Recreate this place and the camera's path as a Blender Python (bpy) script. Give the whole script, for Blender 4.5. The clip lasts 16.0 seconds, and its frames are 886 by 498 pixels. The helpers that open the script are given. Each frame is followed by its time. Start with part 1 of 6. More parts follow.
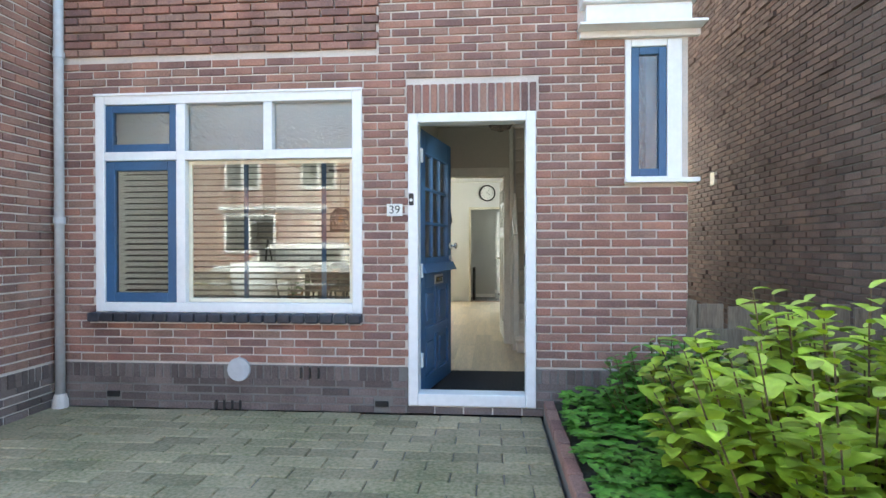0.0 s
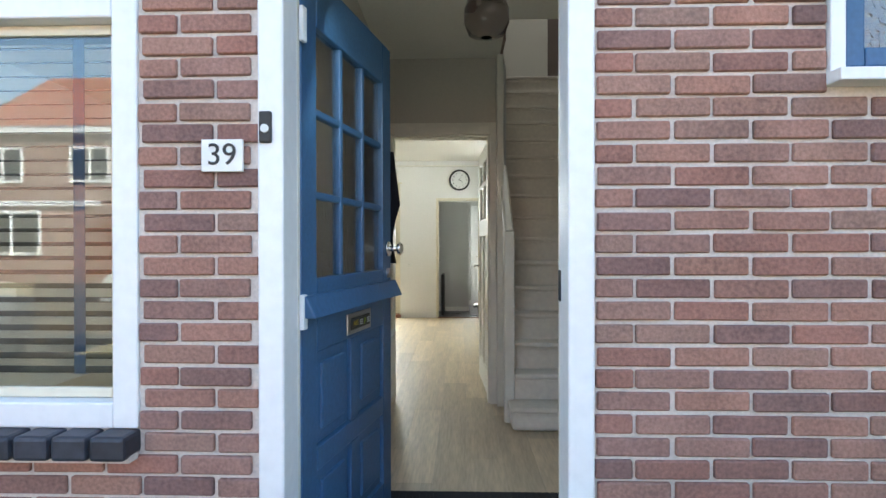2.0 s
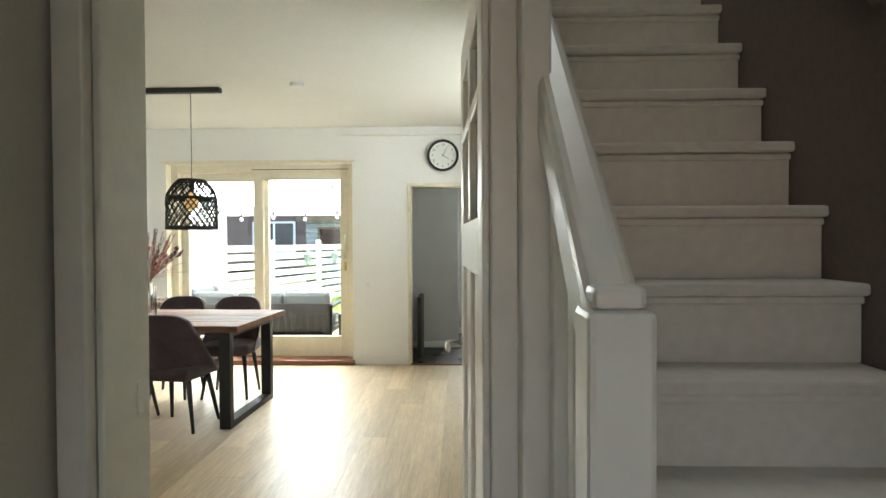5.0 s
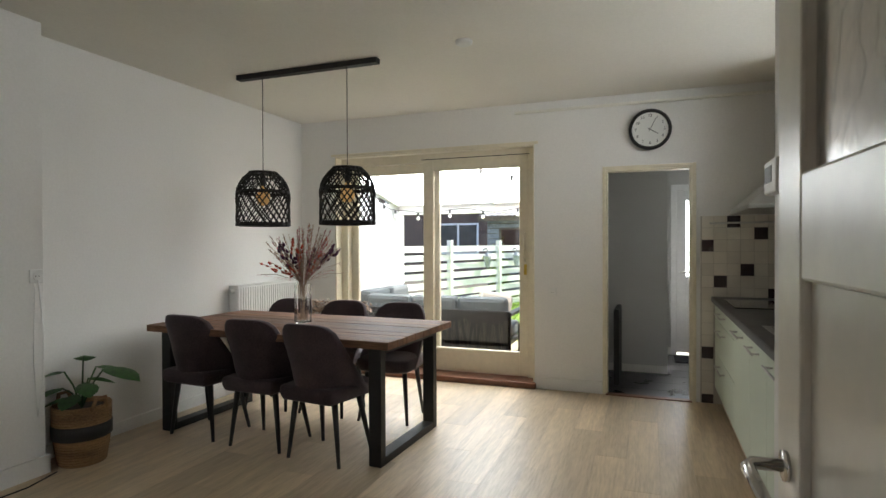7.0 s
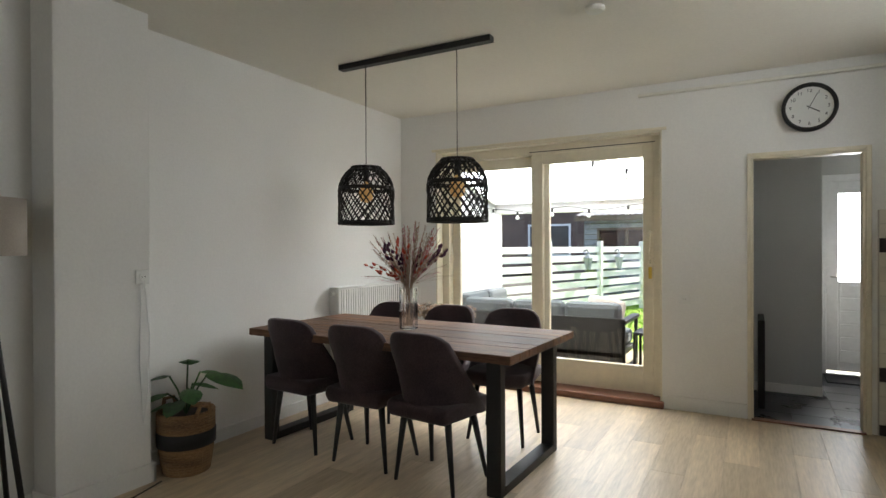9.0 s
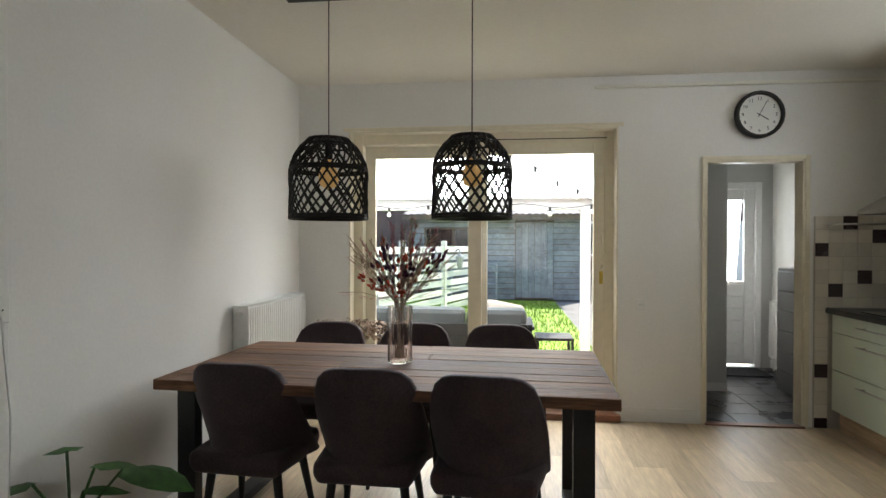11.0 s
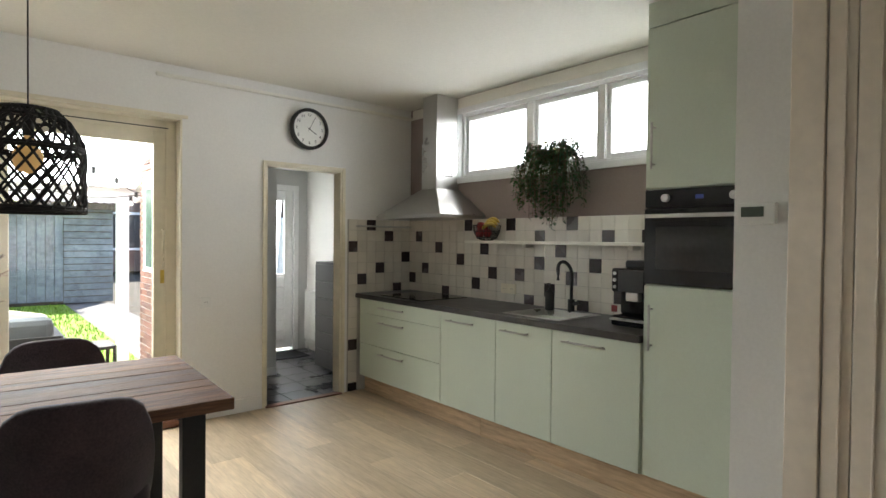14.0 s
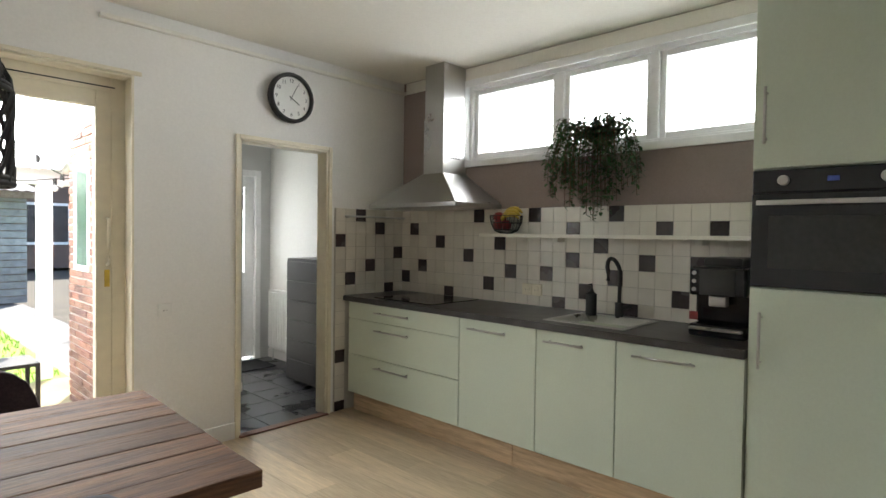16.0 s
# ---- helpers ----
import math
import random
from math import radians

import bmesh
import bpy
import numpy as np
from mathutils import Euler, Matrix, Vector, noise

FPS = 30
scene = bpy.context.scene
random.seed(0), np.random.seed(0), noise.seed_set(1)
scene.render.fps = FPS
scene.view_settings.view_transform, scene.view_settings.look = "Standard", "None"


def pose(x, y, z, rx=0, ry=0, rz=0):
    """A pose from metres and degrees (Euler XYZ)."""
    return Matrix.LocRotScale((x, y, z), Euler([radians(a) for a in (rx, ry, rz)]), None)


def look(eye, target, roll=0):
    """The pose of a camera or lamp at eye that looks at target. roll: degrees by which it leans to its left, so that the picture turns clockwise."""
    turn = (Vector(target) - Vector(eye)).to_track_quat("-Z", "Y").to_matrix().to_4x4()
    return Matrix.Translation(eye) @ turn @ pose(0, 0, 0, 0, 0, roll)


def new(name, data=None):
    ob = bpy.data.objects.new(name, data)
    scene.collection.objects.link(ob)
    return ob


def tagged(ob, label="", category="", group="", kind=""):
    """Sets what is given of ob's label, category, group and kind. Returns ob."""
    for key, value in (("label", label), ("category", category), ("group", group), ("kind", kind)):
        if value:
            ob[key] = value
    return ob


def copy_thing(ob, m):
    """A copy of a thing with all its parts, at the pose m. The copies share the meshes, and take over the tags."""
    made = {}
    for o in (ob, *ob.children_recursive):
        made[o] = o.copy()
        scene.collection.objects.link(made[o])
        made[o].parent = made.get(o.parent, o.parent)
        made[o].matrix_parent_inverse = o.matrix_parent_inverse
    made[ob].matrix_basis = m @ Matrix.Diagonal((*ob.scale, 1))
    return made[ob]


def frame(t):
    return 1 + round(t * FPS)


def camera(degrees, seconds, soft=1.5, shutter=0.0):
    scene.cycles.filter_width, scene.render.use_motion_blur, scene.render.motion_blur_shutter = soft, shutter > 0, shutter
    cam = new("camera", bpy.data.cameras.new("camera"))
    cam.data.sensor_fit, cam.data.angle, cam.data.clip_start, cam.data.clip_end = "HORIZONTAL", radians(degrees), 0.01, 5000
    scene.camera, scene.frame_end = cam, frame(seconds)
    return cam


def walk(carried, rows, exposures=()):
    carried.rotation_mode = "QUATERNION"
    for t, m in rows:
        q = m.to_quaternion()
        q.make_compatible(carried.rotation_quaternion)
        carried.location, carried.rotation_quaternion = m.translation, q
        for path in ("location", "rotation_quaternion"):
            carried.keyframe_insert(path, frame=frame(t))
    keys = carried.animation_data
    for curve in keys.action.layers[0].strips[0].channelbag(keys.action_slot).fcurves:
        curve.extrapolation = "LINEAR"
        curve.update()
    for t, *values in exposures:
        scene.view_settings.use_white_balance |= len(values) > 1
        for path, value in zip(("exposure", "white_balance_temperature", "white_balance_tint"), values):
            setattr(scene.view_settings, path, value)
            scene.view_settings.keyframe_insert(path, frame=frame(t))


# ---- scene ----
cam = camera(76.9, 16.0)
PATH = [
    (0, (0.135, -4.183, 1.199), (-0.03, -2.19, 1.188), -0.1),
    (0.5, (0.143, -3.53, 1.205), (0.037, -1.533, 1.192), -0.1),
    (1, (0.117, -2.879, 1.213), (0.015, -0.881, 1.199), 0.0),
    (1.5, (0.123, -2.231, 1.218), (0.045, -0.233, 1.206), -0.0),
    (2, (0.102, -1.585, 1.21), (0.041, 0.414, 1.201), -0.1),
    (2.5, (0.13, -0.875, 1.201), (0.097, 1.125, 1.195), -0.6),
    (3, (0.163, -0.241, 1.196), (0.163, 1.759, 1.187), -0.8),
    (4.2, (0.225, 0.98, 1.31), (0.19, 2.98, 1.29), -0.4),
    (5.5, (0.285, 2.046, 1.405), (0.162, 4.04, 1.369), -0.0),
    (6, (0.2, 2.383, 1.392), (-0.132, 4.354, 1.359), 0.1),
    (6.5, (0.131, 2.636, 1.362), (-0.356, 4.576, 1.335), -0.2),
    (7, (0.099, 2.712, 1.351), (-0.598, 4.586, 1.332), -0.2),
    (7.5, (0.082, 2.746, 1.353), (-0.765, 4.557, 1.334), -0.2),
    (8, (0.074, 2.781, 1.355), (-0.845, 4.557, 1.334), -0.2),
    (8.5, (-0.006, 2.864, 1.347), (-0.973, 4.615, 1.325), -0.2),
    (8.7, (-0.088, 2.93, 1.334), (-1.066, 4.674, 1.32), -0.3),
    (11, (-1.773, 3.458, 1.369), (-1.999, 5.445, 1.349), 0.1),
    (11.5, (-1.979, 3.594, 1.361), (-1.665, 5.569, 1.335), 0.1),
    (12, (-2.123, 3.487, 1.378), (-1.342, 5.328, 1.352), 0.4),
    (12.5, (-2.134, 3.473, 1.382), (-1.096, 5.183, 1.351), 0.4),
    (13, (-2.12, 3.456, 1.394), (-0.951, 5.079, 1.36), 0.4),
    (13.5, (-2.135, 3.451, 1.395), (-0.883, 5.01, 1.362), 0.6),
    (14, (-2.124, 3.461, 1.402), (-0.83, 4.986, 1.367), 0.6),
    (14.5, (-2.122, 3.519, 1.395), (-0.807, 5.025, 1.36), 0.7),
    (15, (-2.047, 3.673, 1.38), (-0.711, 5.161, 1.339), 0.6),
    (15.5, (-2.14, 4.023, 1.389), (-0.783, 5.492, 1.345), 0.9),
    (16, (-2.053, 4.347, 1.379), (-0.596, 5.717, 1.329), 0.8),
]
EXPOSURES = [(0, 2.55, 6650, -1), (1.5, 2.6, 6600, 0), (2.5, 2.65, 6550, 1), (3.2, 3.05, 6350, -3), (5.3, 2.5, 6600, 3), (5.9, 2.0, 6600, 7), (6.5, 1.6, 6600, 8), (8.7, 1.55, 6600, 8), (11, 1.5, 6600, 8), (12, 1.75, 6600, 8), (16, 1.95, 6600, 8)]
walk(cam, [(t, look(eye, target, roll)) for t, eye, target, roll in PATH], EXPOSURES)

# ---- light ----
SUN_ELEV, SUN_AZ = 48, 32   # degrees; azimuth from the garden side (+y) towards +x
world = bpy.data.worlds.new("sky")
scene.world = world
world.use_nodes = True
wn = world.node_tree
sky = wn.nodes.new("ShaderNodeTexSky")
sky.sky_type, sky.sun_disc = "NISHITA", False
sky.sun_elevation, sky.sun_rotation = radians(SUN_ELEV), radians(SUN_AZ)
wn.links.new(sky.outputs[0], wn.nodes["Background"].inputs[0])
wn.nodes["Background"].inputs[1].default_value = 0.15
sun = new("sun", bpy.data.lights.new("sun", "SUN"))
sun.data.energy, sun.data.angle, sun.data.color = 5.0, radians(0.5), (1, 0.95, 0.88)
sd = Vector((math.sin(radians(SUN_AZ)) * math.cos(radians(SUN_ELEV)), math.cos(radians(SUN_AZ)) * math.cos(radians(SUN_ELEV)), math.sin(radians(SUN_ELEV))))
sun.matrix_world = look(sd * 30, (0, 0, 0))


def window_light(name, eye, target, w, h, watts, colour=(0.92, 0.96, 1)):
    la = bpy.data.lights.new(name, "AREA")
    la.shape, la.size, la.size_y, la.energy, la.color = "RECTANGLE", w, h, watts, colour
    ob = new(name, la)
    ob.matrix_world = look(eye, target)
    return ob


# daylight standing at the openings: under the white garden canopy and outside the kitchen window
window_light("daylight_canopy", (-2.15, 9.55, 2.22), (-2.15, 9.34, 1.22), 3.0, 2.5, 78)
window_light("daylight_kitchen_window", (1.8, 5.9, 2.45), (-1, 6.0, 1.3), 3.6, 1.3, 45)
window_light("daylight_back_door", (0.68, 10.35, 1.4), (0.68, 8, 1.0), 0.5, 1.0, 5)
window_light("daylight_front_window", (-1.9, 0.40, 1.5), (-1.9, 4, 1.2), 2.0, 1.5, 2.5)
window_light("daylight_front_door", (0.0, 0.20, 1.82), (0.25, 2.4, 0.8), 0.7, 0.5, 0.42)
# added fill lamp under the closed stairwell ceiling, brightens stairs and hall
window_light("daylight_landing_rooflight", (0.85, 3.6, 5.36), (0.85, 3.2, 0), 0.6, 2.4, 5)

# ---- materials ----
MATS = {}


def material(name, base, rough=0.6, metal=0.0, var=0.12, grain=40, blotch=2.5, bump=0.15, dark=None, stretch=(1, 1, 1), per_piece=0.0, hue=None, coat=0.0, bump_scale=None):
    """A surface with colour variation at two scales and fine relief; per_piece: spread of tone from piece to piece."""
    if name in MATS:
        return MATS[name]
    m = bpy.data.materials.new(name)
    m.use_nodes = True
    nt = m.node_tree
    n, l = nt.nodes, nt.links
    b = n["Principled BSDF"]
    b.inputs["Roughness"].default_value, b.inputs["Metallic"].default_value = rough, metal
    b.inputs["Coat Weight"].default_value = coat
    geo = n.new("ShaderNodeNewGeometry")
    mp = n.new("ShaderNodeMapping")
    mp.inputs["Scale"].default_value = stretch
    l.new(geo.outputs["Position"], mp.inputs[0])
    fine, big = n.new("ShaderNodeTexNoise"), n.new("ShaderNodeTexNoise")
    for tex, sc, det in ((fine, grain, 6), (big, blotch, 4)):
        tex.inputs["Scale"].default_value, tex.inputs["Detail"].default_value = sc, det
        l.new(mp.outputs[0], tex.inputs["Vector"])
    add = n.new("ShaderNodeMath")
    add.operation = "ADD"
    l.new(fine.outputs[0], add.inputs[0]), l.new(big.outputs[0], add.inputs[1])
    fac = add.outputs[0]
    rng = n.new("ShaderNodeMapRange")
    rng.inputs["From Min"].default_value, rng.inputs["From Max"].default_value = 0.65, 1.35
    l.new(fac, rng.inputs["Value"])
    mix = n.new("ShaderNodeMix")
    mix.data_type = "RGBA"
    lo = dark or tuple(c * (1 - 2 * var) for c in base)
    hi = tuple(min(1, c * (1 + var)) for c in base)
    mix.inputs["A"].default_value, mix.inputs["B"].default_value = (*lo, 1), (*hi, 1)
    l.new(rng.outputs[0], mix.inputs["Factor"])
    col = mix.outputs["Result"]
    if per_piece or hue:
        info = n.new("ShaderNodeObjectInfo")
        s = n.new("ShaderNodeMath")
        s.operation = "ADD"
        l.new(info.outputs["Random"], s.inputs[0]), l.new(geo.outputs["Random Per Island"], s.inputs[1])
        fr = n.new("ShaderNodeMath")
        fr.operation = "FRACT"
        l.new(s.outputs[0], fr.inputs[0])
        ramp = n.new("ShaderNodeValToRGB")
        stops = hue or [(1 - per_piece,) * 3, (1,) * 3, (1 + per_piece,) * 3]
        ramp.color_ramp.interpolation = "LINEAR"
        while len(ramp.color_ramp.elements) < len(stops):
            ramp.color_ramp.elements.new(0.5)
        for i, (e, c) in enumerate(zip(ramp.color_ramp.elements, stops)):
            e.position, e.color = i / (len(stops) - 1), (*c, 1)
        l.new(fr.outputs[0], ramp.inputs[0])
        mul = n.new("ShaderNodeMix")
        mul.data_type, mul.blend_type = "RGBA", "MULTIPLY"
        mul.inputs["Factor"].default_value = 1
        l.new(col, mul.inputs["A"]), l.new(ramp.outputs[0], mul.inputs["B"])
        col = mul.outputs["Result"]
    l.new(col, b.inputs["Base Color"])
    rr = n.new("ShaderNodeMapRange")
    rr.inputs["To Min"].default_value, rr.inputs["To Max"].default_value = max(0, rough - 0.08), min(1, rough + 0.1)
    l.new(big.outputs[0], rr.inputs["Value"]), l.new(rr.outputs[0], b.inputs["Roughness"])
    if bump:
        bp = n.new("ShaderNodeBump")
        bp.inputs["Strength"].default_value, bp.inputs["Distance"].default_value = bump, 0.004
        l.new(fine.outputs[0], bp.inputs["Height"]), l.new(bp.outputs[0], b.inputs["Normal"])
    MATS[name] = m
    return m


def glass_material(name, tint=(1, 1, 1), rough=0.0, ripple=0.0, scale=60):
    m = bpy.data.materials.new(name)
    m.use_nodes = True
    nt = m.node_tree
    b = nt.nodes["Principled BSDF"]
    b.inputs["Base Color"].default_value, b.inputs["Roughness"].default_value = (*tint, 1), rough
    b.inputs["Transmission Weight"].default_value, b.inputs["IOR"].default_value = 1, 1.45
    if ripple:
        v = nt.nodes.new("ShaderNodeTexVoronoi")
        v.inputs["Scale"].default_value = scale
        g = nt.nodes.new("ShaderNodeNewGeometry")
        bp = nt.nodes.new("ShaderNodeBump")
        bp.inputs["Strength"].default_value, bp.inputs["Distance"].default_value = ripple, 0.01
        nt.links.new(g.outputs["Position"], v.inputs["Vector"])
        nt.links.new(v.outputs["Distance"], bp.inputs["Height"])
        nt.links.new(bp.outputs[0], b.inputs["Normal"])
    return m


def emit_material(name, colour, strength):
    m = bpy.data.materials.new(name)
    m.use_nodes = True
    b = m.node_tree.nodes["Principled BSDF"]
    b.inputs["Base Color"].default_value = (*colour, 1)
    b.inputs["Emission Color"].default_value, b.inputs["Emission Strength"].default_value = (*colour, 1), strength
    return m


BRICK = material("brick_red", (0.305, 0.180, 0.150), 0.85, var=0.25, grain=90, blotch=4, bump=0.5,
                 hue=[(0.72, 0.68, 0.72), (1.0, 0.95, 0.92), (1.22, 1.05, 0.92), (0.95, 1.0, 0.95), (1.1, 0.88, 0.8), (0.62, 0.6, 0.64)])
BRICK_PLINTH = material("brick_plinth", (0.15, 0.115, 0.105), 0.85, var=0.25, grain=90, blotch=3, bump=0.5, per_piece=0.35)
BRICK_NEIGH = material("brick_brown", (0.17, 0.115, 0.095), 0.88, var=0.25, grain=70, blotch=2, bump=0.5, per_piece=0.3)
MORTAR = material("mortar", (0.64, 0.58, 0.53), 0.95, var=0.12, grain=120, blotch=3, bump=0.4)
MORTAR_DARK = material("mortar_dark", (0.19, 0.175, 0.16), 0.95, var=0.15, grain=120, blotch=3, bump=0.4)
WHITE_OUT = material("white_paint_outside", (0.80, 0.80, 0.80), 0.4, var=0.04, grain=25, blotch=1.5, bump=0.06)
WHITE_IN = material("white_gloss_paint", (0.78, 0.75, 0.66), 0.32, var=0.05, grain=18, blotch=2, bump=0.08)
CREAM = material("cream_paint", (0.76, 0.70, 0.55), 0.4, var=0.05, grain=18, blotch=2, bump=0.08)
BEIGE = material("beige_gloss_paint", (0.84, 0.75, 0.64), 0.38, var=0.05, grain=18, blotch=2, bump=0.08)
BLUE = material("blue_paint", (0.037, 0.106, 0.218), 0.38, var=0.12, grain=60, blotch=3, bump=0.15)
WALL = material("white_plaster", (0.80, 0.79, 0.76), 0.9, var=0.03, grain=70, blotch=1.2, bump=0.12)
CEIL = material("ceiling_plaster", (0.80, 0.78, 0.71), 0.9, var=0.03, grain=60, blotch=1, bump=0.1)
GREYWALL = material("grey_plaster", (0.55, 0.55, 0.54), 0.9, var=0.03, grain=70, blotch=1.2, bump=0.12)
TAUPE = material("taupe_plaster", (0.29, 0.235, 0.215), 0.9, var=0.04, grain=70, blotch=1.2, bump=0.12)
HALLWALL = material("hall_plaster", (0.55, 0.51, 0.44), 0.9, var=0.04, grain=70, blotch=1.2, bump=0.12)
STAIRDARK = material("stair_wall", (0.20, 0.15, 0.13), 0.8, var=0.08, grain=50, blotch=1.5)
STAIRPAINT = material("stair_paint", (0.80, 0.74, 0.65), 0.45, var=0.06, grain=30, blotch=2, bump=0.1)
STEEL = material("stainless_steel", (0.55, 0.54, 0.52), 0.3, 1.0, var=0.02, grain=60, bump=0.02)
CHROME = material("chrome", (0.7, 0.7, 0.7), 0.15, 1.0, var=0.03, bump=0)
BLACK = material("black_metal", (0.018, 0.017, 0.017), 0.5, var=0.15, grain=80, bump=0.1)
BLACKGLOSS = material("black_gloss", (0.012, 0.012, 0.014), 0.12, var=0.1, bump=0)
SAGE = material("sage_laminate", (0.60, 0.66, 0.55), 0.42, var=0.025, grain=90, blotch=1.5, bump=0.04)
COUNTER = material("dark_worktop", (0.055, 0.05, 0.05), 0.32, var=0.3, grain=160, blotch=8, bump=0.05)
OAK = material("oak_laminate", (0.60, 0.475, 0.325), 0.40, var=0.18, grain=9, blotch=2.2, bump=0.06, stretch=(9, 0.8, 9), per_piece=0.14, dark=(0.45, 0.345, 0.23))
PLINTHWOOD = material("plinth_oak", (0.56, 0.40, 0.25), 0.4, var=0.2, grain=10, blotch=3, stretch=(8, 0.8, 8), bump=0.08)
TABLEWOOD = material("old_teak", (0.20, 0.096, 0.047), 0.62, var=0.4, grain=14, blotch=2.5, stretch=(0.7, 10, 10), bump=0.8, per_piece=0.3, dark=(0.06, 0.028, 0.016))
REDWOOD = material("brown_threshold", (0.22, 0.09, 0.05), 0.4, var=0.2, grain=10, stretch=(1, 8, 8), bump=0.1)
VELVET = material("charcoal_velvet", (0.062, 0.040, 0.046), 0.9, var=0.3, grain=120, blotch=6, bump=0.2)
VELVET.node_tree.nodes["Principled BSDF"].inputs["Sheen Weight"].default_value = 0.12
TILE_W = material("white_tile", (0.70, 0.66, 0.58), 0.22, var=0.04, grain=10, blotch=3, bump=0.03, per_piece=0.05)
TILE_D = material("aubergine_tile", (0.055, 0.04, 0.042), 0.25, var=0.15, grain=30, bump=0.03, per_piece=0.25)
GROUT = material("grout", (0.48, 0.45, 0.40), 0.9, var=0.08, grain=100)
SLATE = material("slate_tile", (0.034, 0.034, 0.040), 0.28, var=0.12, grain=25, blotch=3, bump=0.1, per_piece=0.25)
RAD = material("radiator_enamel", (0.78, 0.78, 0.75), 0.3, var=0.02, bump=0.02)
PAVER = material("old_paver", (0.36, 0.275, 0.18), 0.9, var=0.25, grain=45, blotch=1.1, bump=0.6, per_piece=0.2, dark=(0.12, 0.125, 0.05))
PATHGREY = material("grey_slab", (0.17, 0.165, 0.16), 0.9, var=0.25, grain=50, blotch=2, bump=0.4)
SOIL = material("soil", (0.07, 0.06, 0.045), 0.95, var=0.4, grain=50, bump=0.8)
LEAF = material("leaf_green", (0.11, 0.27, 0.03), 0.5, var=0.25, grain=30, per_piece=0.35, bump=0.1)
LEAF_LIGHT = material("leaf_light", (0.35, 0.46, 0.04), 0.45, var=0.2, grain=30, per_piece=0.35, bump=0.1)
LEAF_DARK = material("leaf_dark", (0.028, 0.095, 0.018), 0.6, var=0.3, grain=30, per_piece=0.5, bump=0.1)
STEM = material("stem", (0.14, 0.09, 0.05), 0.8, var=0.3)
GRASS = material("grass", (0.20, 0.33, 0.03), 0.8, var=0.25, grain=60, blotch=3, per_piece=0.3)
OLDWOOD = material("weathered_wood", (0.19, 0.15, 0.11), 0.85, var=0.3, grain=12, stretch=(8, 8, 1), bump=0.4, per_piece=0.2)
SHEDWOOD = material("shed_boards", (0.33, 0.36, 0.38), 0.8, var=0.2, grain=12, blotch=2, bump=0.3, per_piece=0.12)
ROOF = material("roof_tile", (0.30, 0.10, 0.06), 0.8, var=0.2, grain=20, per_piece=0.2)
ROOFGREY = material("corrugated_sheet", (0.2, 0.2, 0.21), 0.8, var=0.2, grain=20)
ASPHALT = material("asphalt", (0.055, 0.055, 0.055), 0.9, var=0.2, grain=120, bump=0.4)
MAT_DARK = material("ribbed_mat", (0.016, 0.017, 0.022), 0.95, var=0.3, grain=150, bump=0.4)
CANVAS = material("sofa_fabric", (0.09, 0.10, 0.105), 0.9, var=0.1, grain=150, blotch=4, bump=0.2)
WICKER = material("basket_straw", (0.33, 0.19, 0.09), 0.8, var=0.35, grain=70, stretch=(1, 1, 5), bump=0.5)
RATTAN = material("black_rattan", (0.014, 0.012, 0.011), 0.55, var=0.3, grain=60, bump=0.2)
PAMPAS = material("pampas", (0.42, 0.30, 0.22), 0.9, var=0.25, grain=90, per_piece=0.3)
PINK = material("dried_pink", (0.50, 0.17, 0.21), 0.9, var=0.3, grain=90, per_piece=0.4)
REDDRY = material("dried_red", (0.55, 0.09, 0.05), 0.85, var=0.3, grain=90, per_piece=0.3)
PURPLE = material("dried_purple", (0.085, 0.025, 0.06), 0.85, var=0.3, grain=90, per_piece=0.3)
WHITEPLASTIC = material("white_plastic", (0.75, 0.75, 0.72), 0.35, var=0.02, bump=0.02)
GREYPIPE = material("grey_pipe", (0.50, 0.52, 0.55), 0.45, var=0.08, grain=20)
LINEN = material("lamp_linen", (0.42, 0.37, 0.32), 0.9, var=0.08, grain=150, bump=0.2)
COATM = material("navy_wool", (0.012, 0.012, 0.022), 0.95, var=0.3, grain=120, bump=0.3)
SILLTILE = material("sill_tile", (0.035, 0.04, 0.055), 0.45, var=0.25, grain=30, per_piece=0.3)
FRUITRED = material("apple_red", (0.35, 0.03, 0.03), 0.35, var=0.3, grain=20)
BANANA = material("banana_yellow", (0.6, 0.42, 0.06), 0.5, var=0.2, grain=20)
WHITEFENCE = material("white_fence", (0.78, 0.78, 0.76), 0.6, var=0.06, grain=15, per_piece=0.06)
VERANDA = material("veranda_white", (0.82, 0.82, 0.82), 0.5, var=0.03)
GLASS = glass_material("clear_glass")
# grey tint stands in for the dimness of the room behind
GLASS_FRONT = glass_material("front_glass", (0.66, 0.69, 0.70))
GLASS_FRONT.node_tree.nodes["Principled BSDF"].inputs["IOR"].default_value = 1.62
GLASS_FROST = glass_material("satin_glass", (0.9, 0.88, 0.85), 0.18, 0.05, 30)
# bluish tint puts the reflected sky into the glass colour
GLASS_RIPPLE = glass_material("rippled_glass", (0.66, 0.72, 0.80), 0.12, 0.3, 45)
GLASS_RIPPLE.node_tree.nodes["Principled BSDF"].inputs["IOR"].default_value = 1.8
VASEGLASS = glass_material("vase_glass", (0.97, 0.95, 0.94), 0.02)
BULB = emit_material("warm_bulb", (0.55, 0.33, 0.12), 0.12)
LED = emit_material("blue_display", (0.05, 0.08, 0.3), 0.03)
DRAWERGREY = material("dark_grey_lacquer", (0.06, 0.058, 0.062), 0.4, var=0.08, grain=40, bump=0.04)
LCD = material("lcd_green", (0.06, 0.08, 0.06), 0.3)
MILKY = material("milky_panel", (0.85, 0.85, 0.85), 0.5, var=0.02)
